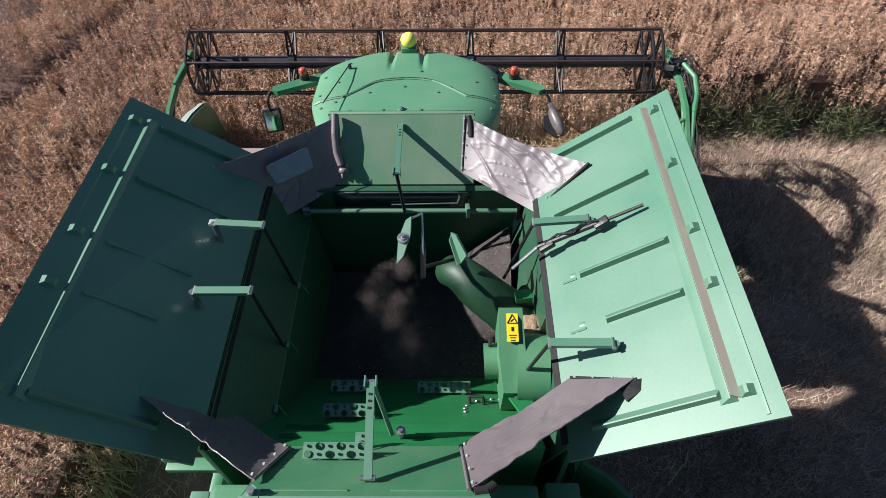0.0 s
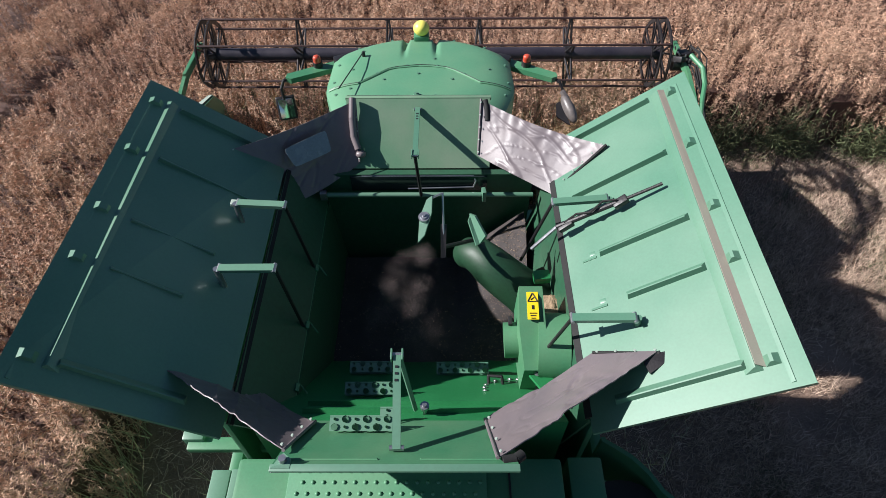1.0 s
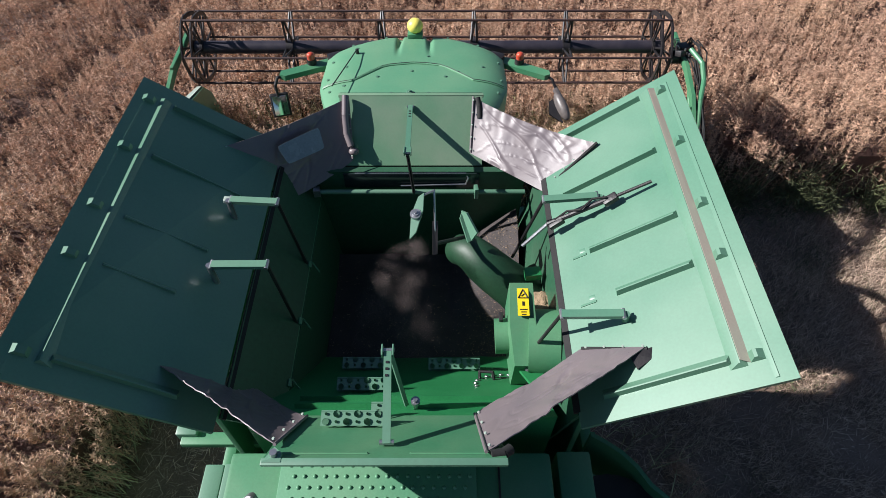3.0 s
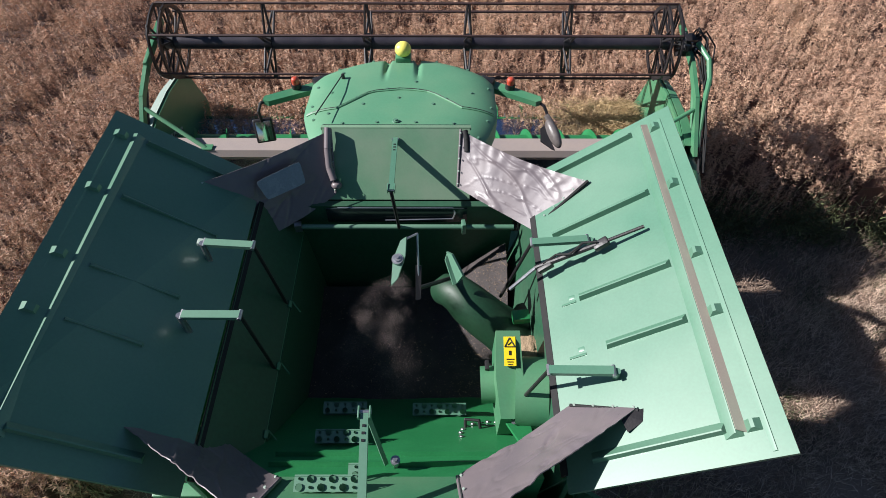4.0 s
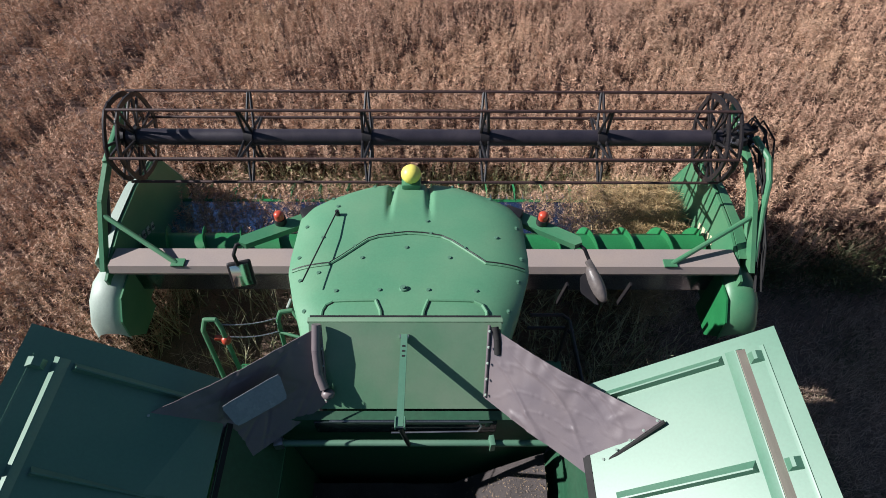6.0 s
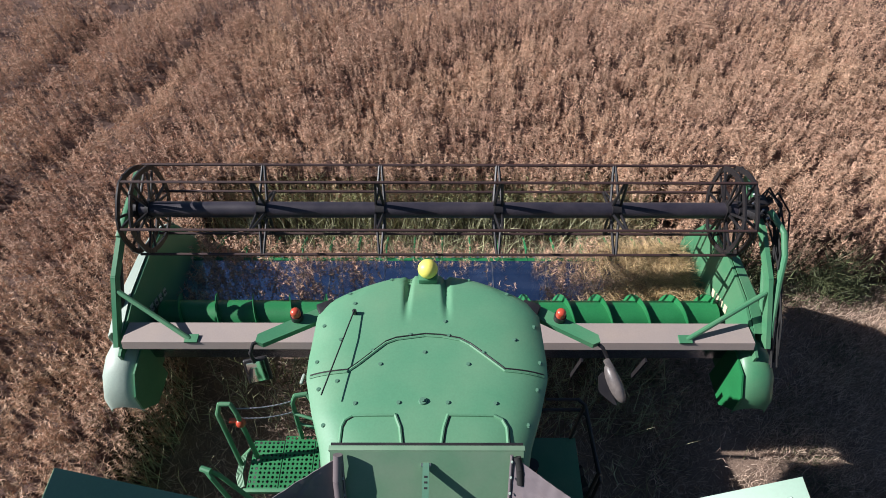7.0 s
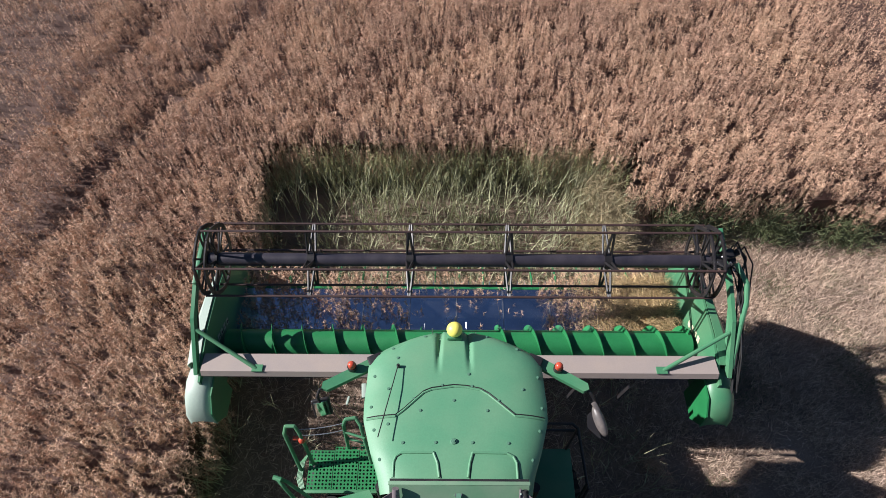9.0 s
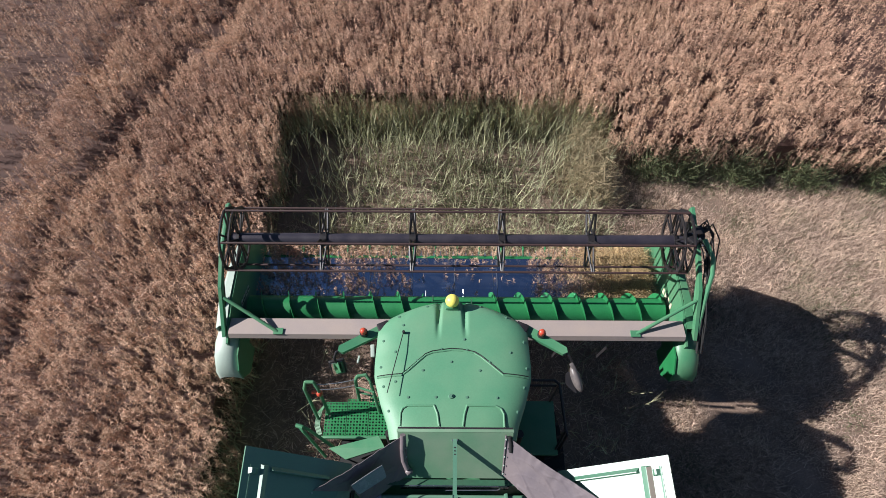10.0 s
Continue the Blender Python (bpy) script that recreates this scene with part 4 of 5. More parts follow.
def end_flaps():
    # front flap over the cab roof
    top, low = (-1.71, 4.47), (-2.10, 4.02)
    bm = B()
    slab(bm, [(-0.62, top[0], top[1]), (0.62, top[0], top[1]), (0.62, low[0], low[1]), (-0.62, low[0], low[1])], 0.02)
    front = part("front_flap", bm, FRONTSHEET, combine, "dusty green front tank flap")
    part("lip", box(B(), (0, -1.705, 4.475), (1.26, 0.035, 0.03), bevel=0.006), FRONTSHEET, front)
    part("edge_seal", box(B(), (0, -1.675, 4.46), (1.24, 0.02, 0.03)), BLACK, front)
    n = Vector((0, -0.755, 0.655))
    at = lambda x, f: Vector((x, top[0] + (low[0] - top[0]) * f, top[1] + (low[1] - top[1]) * f))
    bm = B()
    for r in (0.10, 0.06):
        pts = [at(-0.02 + r * 1.5 * math.cos(a * math.tau / 16), 0.18 + r * 1.3 * math.sin(a * math.tau / 16)) for a in range(17)]
        for p, q in zip(pts, pts[1:]):
            ridge(bm, p, q, 0.016, 0.006, n, 0.5)
    part("pressing", bm, ROOF, front)
    bm = B()
    ridge(bm, at(-0.6, 0.74), at(0.6, 0.74), 0.02, 0.006, n)
    ridge(bm, at(0.5, 0.12), at(0.5, 0.6), 0.016, 0.006, n)
    ridge(bm, at(0.42, 0.3), at(0.5, 0.3), 0.016, 0.006, n)
    ridge(bm, at(-0.55, 0.08), at(-0.40, 0.08), 0.016, 0.006, n)
    part("pressing", bm, ROOF, front)
    # unreadable maker's plate
    bm = B()
    for k in range(6):
        box(bm, at(0.30 + 0.03 * k, 0.09) + n * 0.003, (0.02, 0.022, 0.003), (41, 0, 0))
    part("plate_bars", bm, STEEL, front)
    for x in (-0.5, -0.2, 0.1, 0.35, 0.55):
        p = at(x, 0.88)
        share("bolt", BOLT, Matrix.Translation(p) @ n.to_track_quat("Z", "Y").to_matrix().to_4x4(), front)
    st = post("front_strut", [(-0.005, -1.78, 4.42), (-0.008, -2.40, 4.44)], 0.042, front)
    part("pin", rod(B(), (-0.035, -1.79, 4.42), (0.025, -1.79, 4.42), 0.014, 10), STEEL, st)
    part("pin", rod(B(), (-0.04, -2.39, 4.44), (0.025, -2.39, 4.44), 0.014, 10), STEEL, st)
    part("link", rod(B(), (-0.008, -2.40, 4.43), (0.02, -2.30, 3.88), 0.015, 8), BLACK, st)
    for x in (-0.034, 0.020):
        part("fork", box(B(), (x, -2.375, 4.44), (0.008, 0.07, 0.045), (0, 0, 0), 0.003), FLAP, st)
    for k in range(3):
        part("slot", box(B(), (-0.006, -1.87 - 0.035 * k, 4.4385 + 0.001 * k), (0.018, 0.012, 0.004)), BLACK, st)
    # rear flap
    bm = B()
    t, l = (-4.91, 4.63), (-4.46, 4.12)
    slab(bm, [(-0.66, t[0], t[1]), (0.61, t[0], t[1]), (0.61, l[0], l[1]), (-0.66, l[0], l[1])], 0.02)
    rear = part("rear_flap", bm, GREEN, combine, "green rear tank flap")
    part("lip", box(B(), (-0.025, -4.925, 4.63), (1.28, 0.04, 0.025), bevel=0.006), FLAP, rear)
    bm = B()
    rn = Vector((0, 0.75, 0.66))
    ridge(bm, (-0.64, -4.86, 4.575), (-0.12, -4.86, 4.575), 0.02, 0.006, rn)
    ridge(bm, (0.1, -4.86, 4.575), (0.58, -4.86, 4.575), 0.02, 0.006, rn)
    part("pressing", bm, GREEN, rear)
    st = post("rear_strut", [(-0.03, -4.79, 4.52), (-0.05, -4.24, 4.58)], 0.045, rear)
    part("pin", rod(B(), (-0.07, -4.78, 4.52), (0.01, -4.78, 4.52), 0.015, 10), STEEL, st)
    part("pin", rod(B(), (-0.09, -4.25, 4.585), (-0.01, -4.25, 4.585), 0.013, 10), STEEL, st)
    post("brace", [(-0.03, -4.27, 4.55), (0.04, -4.36, 4.05)], 0.026, st, FLAP)
    for x in (-0.082, -0.018):
        part("fork", box(B(), (x, -4.255, 4.585), (0.010, 0.07, 0.05), (6, 0, 0), 0.003), FLAP, st)
    for k in range(3):
        part("slot", box(B(), (-0.048, -4.33 - 0.04 * k, 4.589 - 0.0044 * k), (0.018, 0.014, 0.004), (6, 0, 0)), BLACK, st)
    bm = B()
    rod(bm, (0.10, -4.36, 4.0), (0.10, -4.36, 4.14), 0.016, 8)
    rod(bm, (0.10, -4.36, 4.09), (0.10, -4.36, 4.12), 0.03, 10)
    part("latch", bm, STEEL, rear)


end_flaps()


def cloth_patch(a, b, c, d, seed, sag=0.05, belly=(0, 0, 0), nu=72, nv=50):
    """A hanging cloth between the edges a-b and d-c, with folds."""
    a, b, c, d = (Vector(p) for p in (a, b, c, d))
    n = (b - a).cross(d - a).normalized()
    rows = []
    for j in range(nv + 1):
        v = j / nv
        r = []
        for i in range(nu + 1):
            u = i / nu
            p = a.lerp(d, u).lerp(b.lerp(c, u), v)
            q = Vector((u * 3 + seed, v * 3, seed * 0.37))
            w = math.sin(math.pi * u)
            k = 0.02 * noise.noise(q * 0.5) + 0.10 * max(0, 0.07 - abs(noise.noise(Vector((u * 3.2 - v * 2.2 + seed, u * 0.7 + v * 0.8, seed))))) + 0.11 * max(0, 0.045 - abs(noise.noise(Vector((u * 2.0 + v * 4 + seed, v * 1.2 - u * 2.6, 2)))))
            k += 0.010 * noise.noise(Vector((u * 16, seed, v * 2))) * (1 - v) ** 3
            k += 0.02 * max(0, 0.05 - abs(noise.noise(Vector((u * 6 + v * 1.5, v * 5 - u * 2, seed + 4))))) * w
            r.append(p + n * k * 1.15 * (0.15 + w) + Vector((0, 0, -sag * w * (1 - v))) + Vector(belly) * (w ** 0.7 * min(1, v * 1.6)))
        rows.append(r)
    return thicken(loft(rows), 0.006)


def cloths():
    for s in (1, -1):
        tl, bl, bc, br = (0.54 * s, -1.755, 4.49), (0.515 * s, -2.095, 4.16 if s > 0 else 4.08), (1.10 * s, -2.60 if s > 0 else -2.50, 4.20 if s > 0 else 3.98), (1.485, -2.415, 4.56) if s > 0 else (-1.51, -2.34, 4.45)
        c = part("corner_cloth", cloth_patch(tl, bl, bc, br, 3.1 if s > 0 else 7.7, 0.05 if s > 0 else 0.03, (0, 0, 0) if s > 0 else (-0.03, 0.0, -0.07)), CLOTH, combine, "creased grey weather cloth buttoned between the flaps", smooth=60)
        for f in np.linspace(0.06, 0.94, 5):
            share("stud", STUD, Matrix.Translation(lerp(tl, bl, f) + Vector((0, -0.02, 0.025))), c)
            share("stud", STUD, Matrix.Translation(lerp(br, bc, f * 0.8) + Vector((-0.02 * s, 0.01, 0.03))), c)
        part("edge_strip", rod(B(), Vector(br) + Vector((0.0, -0.005, 0.012)), lerp(br, bc, 0.85) + Vector((0, 0, 0.02)), 0.013, 8), RUBBER, c)
        part("edge_strip", rod(B(), Vector(tl) + Vector((0, 0, 0.012)), Vector(bl) + Vector((0, 0, 0.015)), 0.010, 8), CLOTH, c)
        if s > 0:
            # dark roll at the upper corner
            part("rolled_edge", pipe(B(), [(0.575, -1.765, 4.495), (0.590, -1.83, 4.45), (0.595, -1.90, 4.385)], 0.024, 12), RUBBER, c, "dark rubber roll at the corner")
        else:
            mid = lambda u, v: lerp(tl, br, u).lerp(lerp(bl, bc, u), v) + Vector((0.03, -0.03, 0.055))
            bm = B()
            quad = [mid(0.31, 0.28), mid(0.69, 0.30), mid(0.70, 0.60), mid(0.32, 0.62)]
            soft = []
            for i in range(4):
                p, q, r = quad[i - 1], quad[i], quad[(i + 1) % 4]
                soft += [q.lerp(p, 0.16), q.lerp(p, 0.05).lerp(q.lerp(r, 0.05), 0.5), q.lerp(r, 0.16)]
            slab(bm, soft, 0.004)
            roll = part("rolled_edge", pipe(B(), [(-0.56, -1.76, 4.52), (-0.565, -1.88, 4.40), (-0.555, -1.98, 4.27), (-0.52, -2.05, 4.2)], 0.030, 12), CLOTH, c, "rolled cloth edge")
            part("toggle", ball(B(), (-0.50, -2.07, 4.16), 0.042, (1.1, 0.9, 0.8), 2), CLOTH, roll)
            part("cloth_window", bm, CLEAR, c, "milky film window sewn into the cloth")
        if s > 0:
            a, b2, d2, e = (0.505, -4.865, 4.60), (0.474, -4.485, 4.19), (1.166, -4.10, 4.32), (1.49, -4.22, 4.56)
        else:
            a, b2, d2, e = (-0.635, -4.80, 4.53), (-0.565, -4.49, 4.17), (-1.14, -4.12, 4.02), (-1.53, -4.23, 4.46)
        c = part("corner_cloth", cloth_patch(a, b2, d2, e, 11.3 if s > 0 else 15.9, 0.03 if s > 0 else 0.0, (0, 0, 0) if s > 0 else (-0.02, 0.02, -0.12)), CLOTH, combine, "creased grey weather cloth buttoned between the flaps", smooth=60)
        for f in np.linspace(0.06, 0.94, 4):
            share("stud", STUD, Matrix.Translation(lerp(a, b2, f) + Vector((0.02 * s, 0.02, 0.02))), c)
            share("stud", STUD, Matrix.Translation(lerp(e, d2, f) + Vector((0, 0, 0.025))), c)
        part("edge_strip", rod(B(), Vector(a) + Vector((0, 0, 0.012)), Vector(b2) + Vector((0, 0, 0.015)), 0.010, 8), CLOTH, c)
        part("edge_strip", rod(B(), Vector(e) + Vector((0.01 * s, -0.01, 0.0)), Vector(d2) + Vector((0, 0, 0.012)), 0.011, 8), RUBBER, c)
        part("corner_plate", slab(B(), [Vector(e) + Vector(q) for q in ((-0.10 * s, -0.02, -0.035), (0.04 * s, 0.0, 0.0), (0.03 * s, -0.07, -0.01), (-0.06 * s, -0.12, -0.05))][::s], 0.012), BLACK, c)
        if s < 0:
            bm = B()
            slab(bm, [(-0.66, -4.93, 4.645), (-0.56, -4.93, 4.645), (-0.56, -4.88, 4.645), (-0.61, -4.84, 4.62)], 0.02)
            ear = part("corner_ear", bm, FLAP, c, "pale green corner bracket")
            part("eyelet", rod(B(), (-0.60, -4.89, 4.64), (-0.60, -4.885, 4.67), 0.020, 14), STEEL, ear)
        else:
            part("rolled_edge", pipe(B(), [(0.53, -4.875, 4.585), (0.60, -4.86, 4.575), (0.64, -4.83, 4.56)], 0.03, 12), RUBBER, c, "dark rubber roll at the corner")


cloths()


def tank():
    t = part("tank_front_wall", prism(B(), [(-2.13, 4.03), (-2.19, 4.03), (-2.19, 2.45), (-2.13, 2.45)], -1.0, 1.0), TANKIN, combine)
    bm = B()
    box(bm, (0.0, -2.197, 3.93), (1.2, 0.015, 0.17), (0, 0, 0), 0.004)
    part("sight_window", bm, GLASS, t, "dark sight window into the cab")
    pts = [(-0.5, -2.19, 4.01), (0.48, -2.19, 4.01), (0.5, -2.21, 3.97), (0.48, -2.215, 3.9), (-0.1, -2.22, 3.885)]
    part("window_trim", pipe(B(), pts, 0.008, 6), STEEL, t)
    bar = part("cross_bar", rod(B(), (-0.86, -2.29, 3.88), (1.0, -2.29, 3.88), 0.022, 12), FLAP, combine)
    part("bar_clip", box(B(), (0.57, -2.29, 3.88), (0.035, 0.07, 0.12), (0, 0, 8), 0.006), FLAP, bar)
    part("bar_clip", box(B(), (-0.84, -2.29, 3.88), (0.06, 0.06, 0.08), (0, 0, 8), 0.006), STEEL, bar)
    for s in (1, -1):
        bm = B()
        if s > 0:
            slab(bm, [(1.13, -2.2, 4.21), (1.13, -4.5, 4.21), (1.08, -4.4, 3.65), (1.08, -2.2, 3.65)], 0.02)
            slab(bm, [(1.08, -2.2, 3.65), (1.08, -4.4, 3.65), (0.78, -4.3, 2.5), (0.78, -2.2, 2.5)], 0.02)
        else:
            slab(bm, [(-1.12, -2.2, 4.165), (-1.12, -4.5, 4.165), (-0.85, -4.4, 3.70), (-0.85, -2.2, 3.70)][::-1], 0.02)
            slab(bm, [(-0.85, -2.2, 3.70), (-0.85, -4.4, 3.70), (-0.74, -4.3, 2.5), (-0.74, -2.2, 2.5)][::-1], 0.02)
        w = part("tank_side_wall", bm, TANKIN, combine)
        if s < 0:
            part("fold_rail", pipe(B(), [(-0.845, -2.25, 3.71), (-0.845, -4.35, 3.71)], 0.012, 8), GREEN, w)
            for y in (-2.98, -3.53, -4.05):
                bm = B()
                box(bm, (-0.835, y, 3.73), (0.03, 0.06, 0.02), (0, 40, 0), 0.004)
                rod(bm, (-0.82, y + 0.03, 3.72), (-0.76, y - 0.03, 3.66), 0.006, 6)
                part("wall_clip", bm, GREEN, w)
            for k in range(9):
                share("rivet", RIVET, Matrix.Translation((-1.0, -2.5 - 0.2 * k, 3.965)) @ Matrix.Rotation(1.04, 4, "Y"), w)
        if s > 0:
            for k in range(10):
                share("rivet", RIVET, Matrix.Translation((1.106, -2.5 - 0.2 * k, 4.06)) @ Matrix.Rotation(-1.48, 4, "Y"), w)
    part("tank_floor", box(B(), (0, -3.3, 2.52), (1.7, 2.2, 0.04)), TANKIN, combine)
    for s in (1, -1):
        part("tank_outer_panel", box(B(), (1.18 * s, -3.3, 3.3), (0.04, 2.3, 1.7), bevel=0.01), GREEN, combine)
    # stepped rear slope
    bm = B()
    prism(bm, [(-4.47, 4.12), (-3.05, 2.53), (-4.47, 2.53)], -1.0, 1.0)
    slope = part("rear_slope", bm, BRIGHT, combine, "bright worn green slope at the back of the tank")
    bm = B()
    box(bm, (0.1, -4.24, 3.875), (1.6, 0.03, 0.05), (-48, 0, 0))
    box(bm, (0.1, -4.35, 4.0), (1.6, 0.02, 0.05), (-48, 0, 0))
    part("slope_rib", bm, BRIGHT, slope)
    up = Vector((0, -1.42, 1.59)).normalized()
    nr = Vector((0, 0.746, 0.666))
    on = lambda x, f, h=0.0: Vector((x, -4.47 + 1.42 * f, 4.12 - 1.59 * f)) + nr * h
    for x0, x1, f in ((-0.54, -0.20, 0.53), (0.16, 0.575, 0.515), (-0.48, -0.12, 0.25), (-0.17, -0.08, -0.01), (-0.45, -0.08, -0.085)):
        bm = B()
        perforated(bm, on(x0, f, 0.105), (x1 - x0, 0, 0), Vector((0, -0.09, -0.016)), int((x1 - x0) / 0.058), 2, 0.021, 0.01, 0.4)
        st = part("grip_step", bm, FLAP, slope, "perforated green step")
        part("step_leg", box(B(), on((x0 + x1) / 2, f + 0.002, 0.05), (x1 - x0, 0.012, 0.10), (-42, 0, 0)), FLAP, st)
    bm = B()
    pipe(bm, [on(0.56, 0.4), on(0.56, 0.4, 0.06), on(0.66, 0.39, 0.06), on(0.67, 0.39)], 0.012, 8)
    part("grab", bm, BLACK, slope)
    for k in range(11):
        a = math.pi * (0.95 + 0.09 * k)
        share("plate_bolt", BOLT, Matrix.Translation(on(0.74 + 0.22 * math.cos(a), 0.33 - 0.12 * math.sin(a), 0.002)) @ nr.to_track_quat("Z", "Y").to_matrix().to_4x4(), slope)


tank()


def grain():
    bm = B()
    bmesh.ops.create_grid(bm, x_segments=70, y_segments=70, size=0.5)
    for v in bm.verts:
        x, y = v.co.x * 1.9, -3.15 + v.co.y * 1.75
        z = 2.95 + 0.55 * max(0, (x - 0.35)) ** 0.8 * max(0, min(1, (y + 3.3) / 0.5)) + 0.5 * max(0, x - 0.3) * max(0, min(1, (y + 3.1) / 0.6)) + 0.10 * math.exp(-((x + 0.1) ** 2 + (y + 3.1) ** 2) / 0.15)
        z += 0.05 * noise.noise(Vector((x * 2.2, y * 2.2, 3))) + 0.012 * noise.noise(Vector((x * 9, y * 9, 1)))
        v.co = (x, y, z)
    heap = part("grain", bm, SEED, combine, "heap of small black rapeseed", smooth=60)
    rng = np.random.default_rng(5)
    n = 16000
    x, y = rng.uniform(-0.9, 0.95, n), rng.uniform(-4.0, -2.35, n)
    keep = rng.random(n) < np.clip(0.12 + 1.3 * (x - 0.35), 0.1, 1.0)
    x, y = x[keep], y[keep]
    z = 2.955 + 0.55 * np.maximum(0, x - 0.35) ** 0.8 * np.clip((y + 3.3) / 0.5, 0, 1) + 0.5 * np.maximum(0, x - 0.3) * np.clip((y + 3.1) / 0.6, 0, 1) + 0.10 * np.exp(-((x + 0.1) ** 2 + (y + 3.1) ** 2) / 0.15) + rng.uniform(0.0, 0.03, len(x))
    v = blades(np.stack([x, y, z], 1), np.stack([rng.normal(size=len(x)), rng.normal(size=len(x)), 0.4 * rng.normal(size=len(x))], 1) * 0.6, rng.uniform(0.008, 0.02, len(x)), rng.uniform(0.004, 0.008, len(x)), rng)
    n = 44000
    f = rng.random(n) ** 0.8
    puff = rng.integers(0, 4, n)
    px, py = np.array([-0.05, -0.30, 0.02, -0.45])[puff], np.array([0.0, 0.22, -0.22, 0.10])[puff]
    wide = 0.025 + np.array([0.10, 0.06, 0.10, 0.05])[puff] * f
    sx = 0.05 - 0.10 * f + px * f ** 0.6 + rng.normal(0, 1, n) * wide
    sy = -3.12 - 0.25 * f + py * f ** 0.6 + rng.normal(0, 1, n) * wide
    sx += 0.05 * np.sin(9 * f + puff)
    torn = np.sin(13 * sx + 4 * np.sin(11 * f)) * np.sin(15 * sy + 3 * f) + 0.8 * np.sin(23 * f + 5 * sx) + rng.normal(0, 0.35, n)
    ok = torn > 0.15
    n, f, sx, sy = int(ok.sum()), f[ok], sx[ok], sy[ok]
    w = rng.normal(size=(n, 3))
    sv = blades(np.stack([sx, sy, 4.25 - 1.2 * f], 1), w / np.linalg.norm(w, axis=1, keepdims=True), rng.uniform(0.003, 0.008, n), rng.uniform(0.002, 0.0045, n), rng)
    spray = new("seed_spray", tri_mesh("seed_spray", sv, SEEDDUST))
    spray.parent = combine
    tagged(spray, "brown spray of falling rapeseed", kind="stuff")
    # grain lodged between the drum and the flap
    q = B()
    bmesh.ops.create_grid(q, x_segments=16, y_segments=12, size=0.5)
    for p in q.verts:
        p.co = (1.03 + p.co.x * 0.26, -3.47 + p.co.y * 0.26, 3.9 - 0.5 * (p.co.x ** 2 + p.co.y ** 2) * 0.3 + 0.02 * noise.noise(p.co * 9))
    part("lodged_grain", q, CHAFF, heap, "pale chaff lodged beside the drum", smooth=60)
    ob = new("chaff", tri_mesh("chaff", v, CHAFF))
    ob.parent = combine
    tagged(ob, "pale bits of chaff on the grain", kind="stuff")
    return spray


spray = grain()


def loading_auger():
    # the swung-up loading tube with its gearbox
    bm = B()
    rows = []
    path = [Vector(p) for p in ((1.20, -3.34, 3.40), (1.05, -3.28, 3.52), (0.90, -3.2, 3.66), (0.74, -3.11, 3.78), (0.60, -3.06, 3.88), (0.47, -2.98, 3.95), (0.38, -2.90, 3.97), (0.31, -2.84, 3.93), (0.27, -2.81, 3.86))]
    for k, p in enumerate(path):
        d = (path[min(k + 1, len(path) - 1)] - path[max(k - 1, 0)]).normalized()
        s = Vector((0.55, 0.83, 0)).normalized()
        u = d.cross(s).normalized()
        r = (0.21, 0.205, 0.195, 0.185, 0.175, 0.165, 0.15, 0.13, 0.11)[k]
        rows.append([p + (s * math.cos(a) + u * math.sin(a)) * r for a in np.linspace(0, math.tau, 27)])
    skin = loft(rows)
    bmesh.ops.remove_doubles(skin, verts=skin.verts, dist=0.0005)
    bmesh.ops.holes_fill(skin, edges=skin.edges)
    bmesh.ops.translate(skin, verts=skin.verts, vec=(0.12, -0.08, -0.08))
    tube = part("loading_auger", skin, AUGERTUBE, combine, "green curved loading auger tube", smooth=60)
    bm = B()
    slab(bm, [(0.40, -2.80, 4.32), (0.44, -2.84, 4.34), (0.52, -2.99, 4.28), (0.48, -3.0, 4.2)], 0.02)
    slab(bm, [(0.40, -2.80, 4.32), (0.38, -2.86, 4.30), (0.44, -3.02, 4.2), (0.48, -3.0, 4.2)], 0.02)
    bmesh.ops.translate(bm, verts=bm.verts, vec=(0.03, -0.06, -0.05))
    part("ear", bm, FLAP, tube)
    # swinging bracket with bearing
    bm = B()
    slab(bm, [(0.105, -3.03, 4.60), (0.145, -3.01, 4.62), (0.14, -3.13, 4.57), (0.09, -3.26, 4.48), (0.045, -3.30, 4.45), (0.055, -3.15, 4.54)], 0.018)
    br = part("bearing_bracket", bm, FLAP, combine, "pale green bearing bracket")
    bm = B()
    for r, h in ((0.04, 0.02), (0.026, 0.03), (0.012, 0.04)):
        rod(bm, (0.088, -3.15, 4.53), (0.083, -3.158, 4.53 + h + 0.02), r, 18)
    part("bearing", bm, STEEL, br)
    bm = B()
    pipe(bm, [(0.12, -3.03, 4.61), (0.215, -2.98, 4.62), (0.22, -3.14, 4.4), (0.225, -3.22, 4.28)], 0.008, 8)
    part("rod", bm, STEEL, br)
    bm = B()
    slab(bm, [(0.2, -3.1, 4.42), (0.24, -3.1, 4.42), (0.235, -3.26, 4.24), (0.2, -3.27, 4.24)], 0.02)
    part("lever", bm, BLACK, br)
    part("link", rod(B(), (0.22, -3.2, 4.28), (0.47, -2.95, 4.06), 0.016, 8), BLACK, br)
    # gearbox cover with the warning label
    bm = B()
    top, low = [(0.755, -3.50, 4.20), (0.92, -3.50, 4.20), (0.93, -3.80, 4.11), (0.89, -4.02, 3.93), (0.78, -4.02, 3.93), (0.745, -3.80, 4.11)], 0.22
    slab(bm, top, 0.02)
    rows = [[Vector(p) for p in top + top[:1]], [Vector((p[0], p[1] + 0.02, p[2] - 0.35)) for p in top + top[:1]]]
    vs = [[bm.verts.new(p) for p in r] for r in rows]
    for i in range(6):
        bm.faces.new((vs[0][i], vs[0][i + 1], vs[1][i + 1], vs[1][i]))
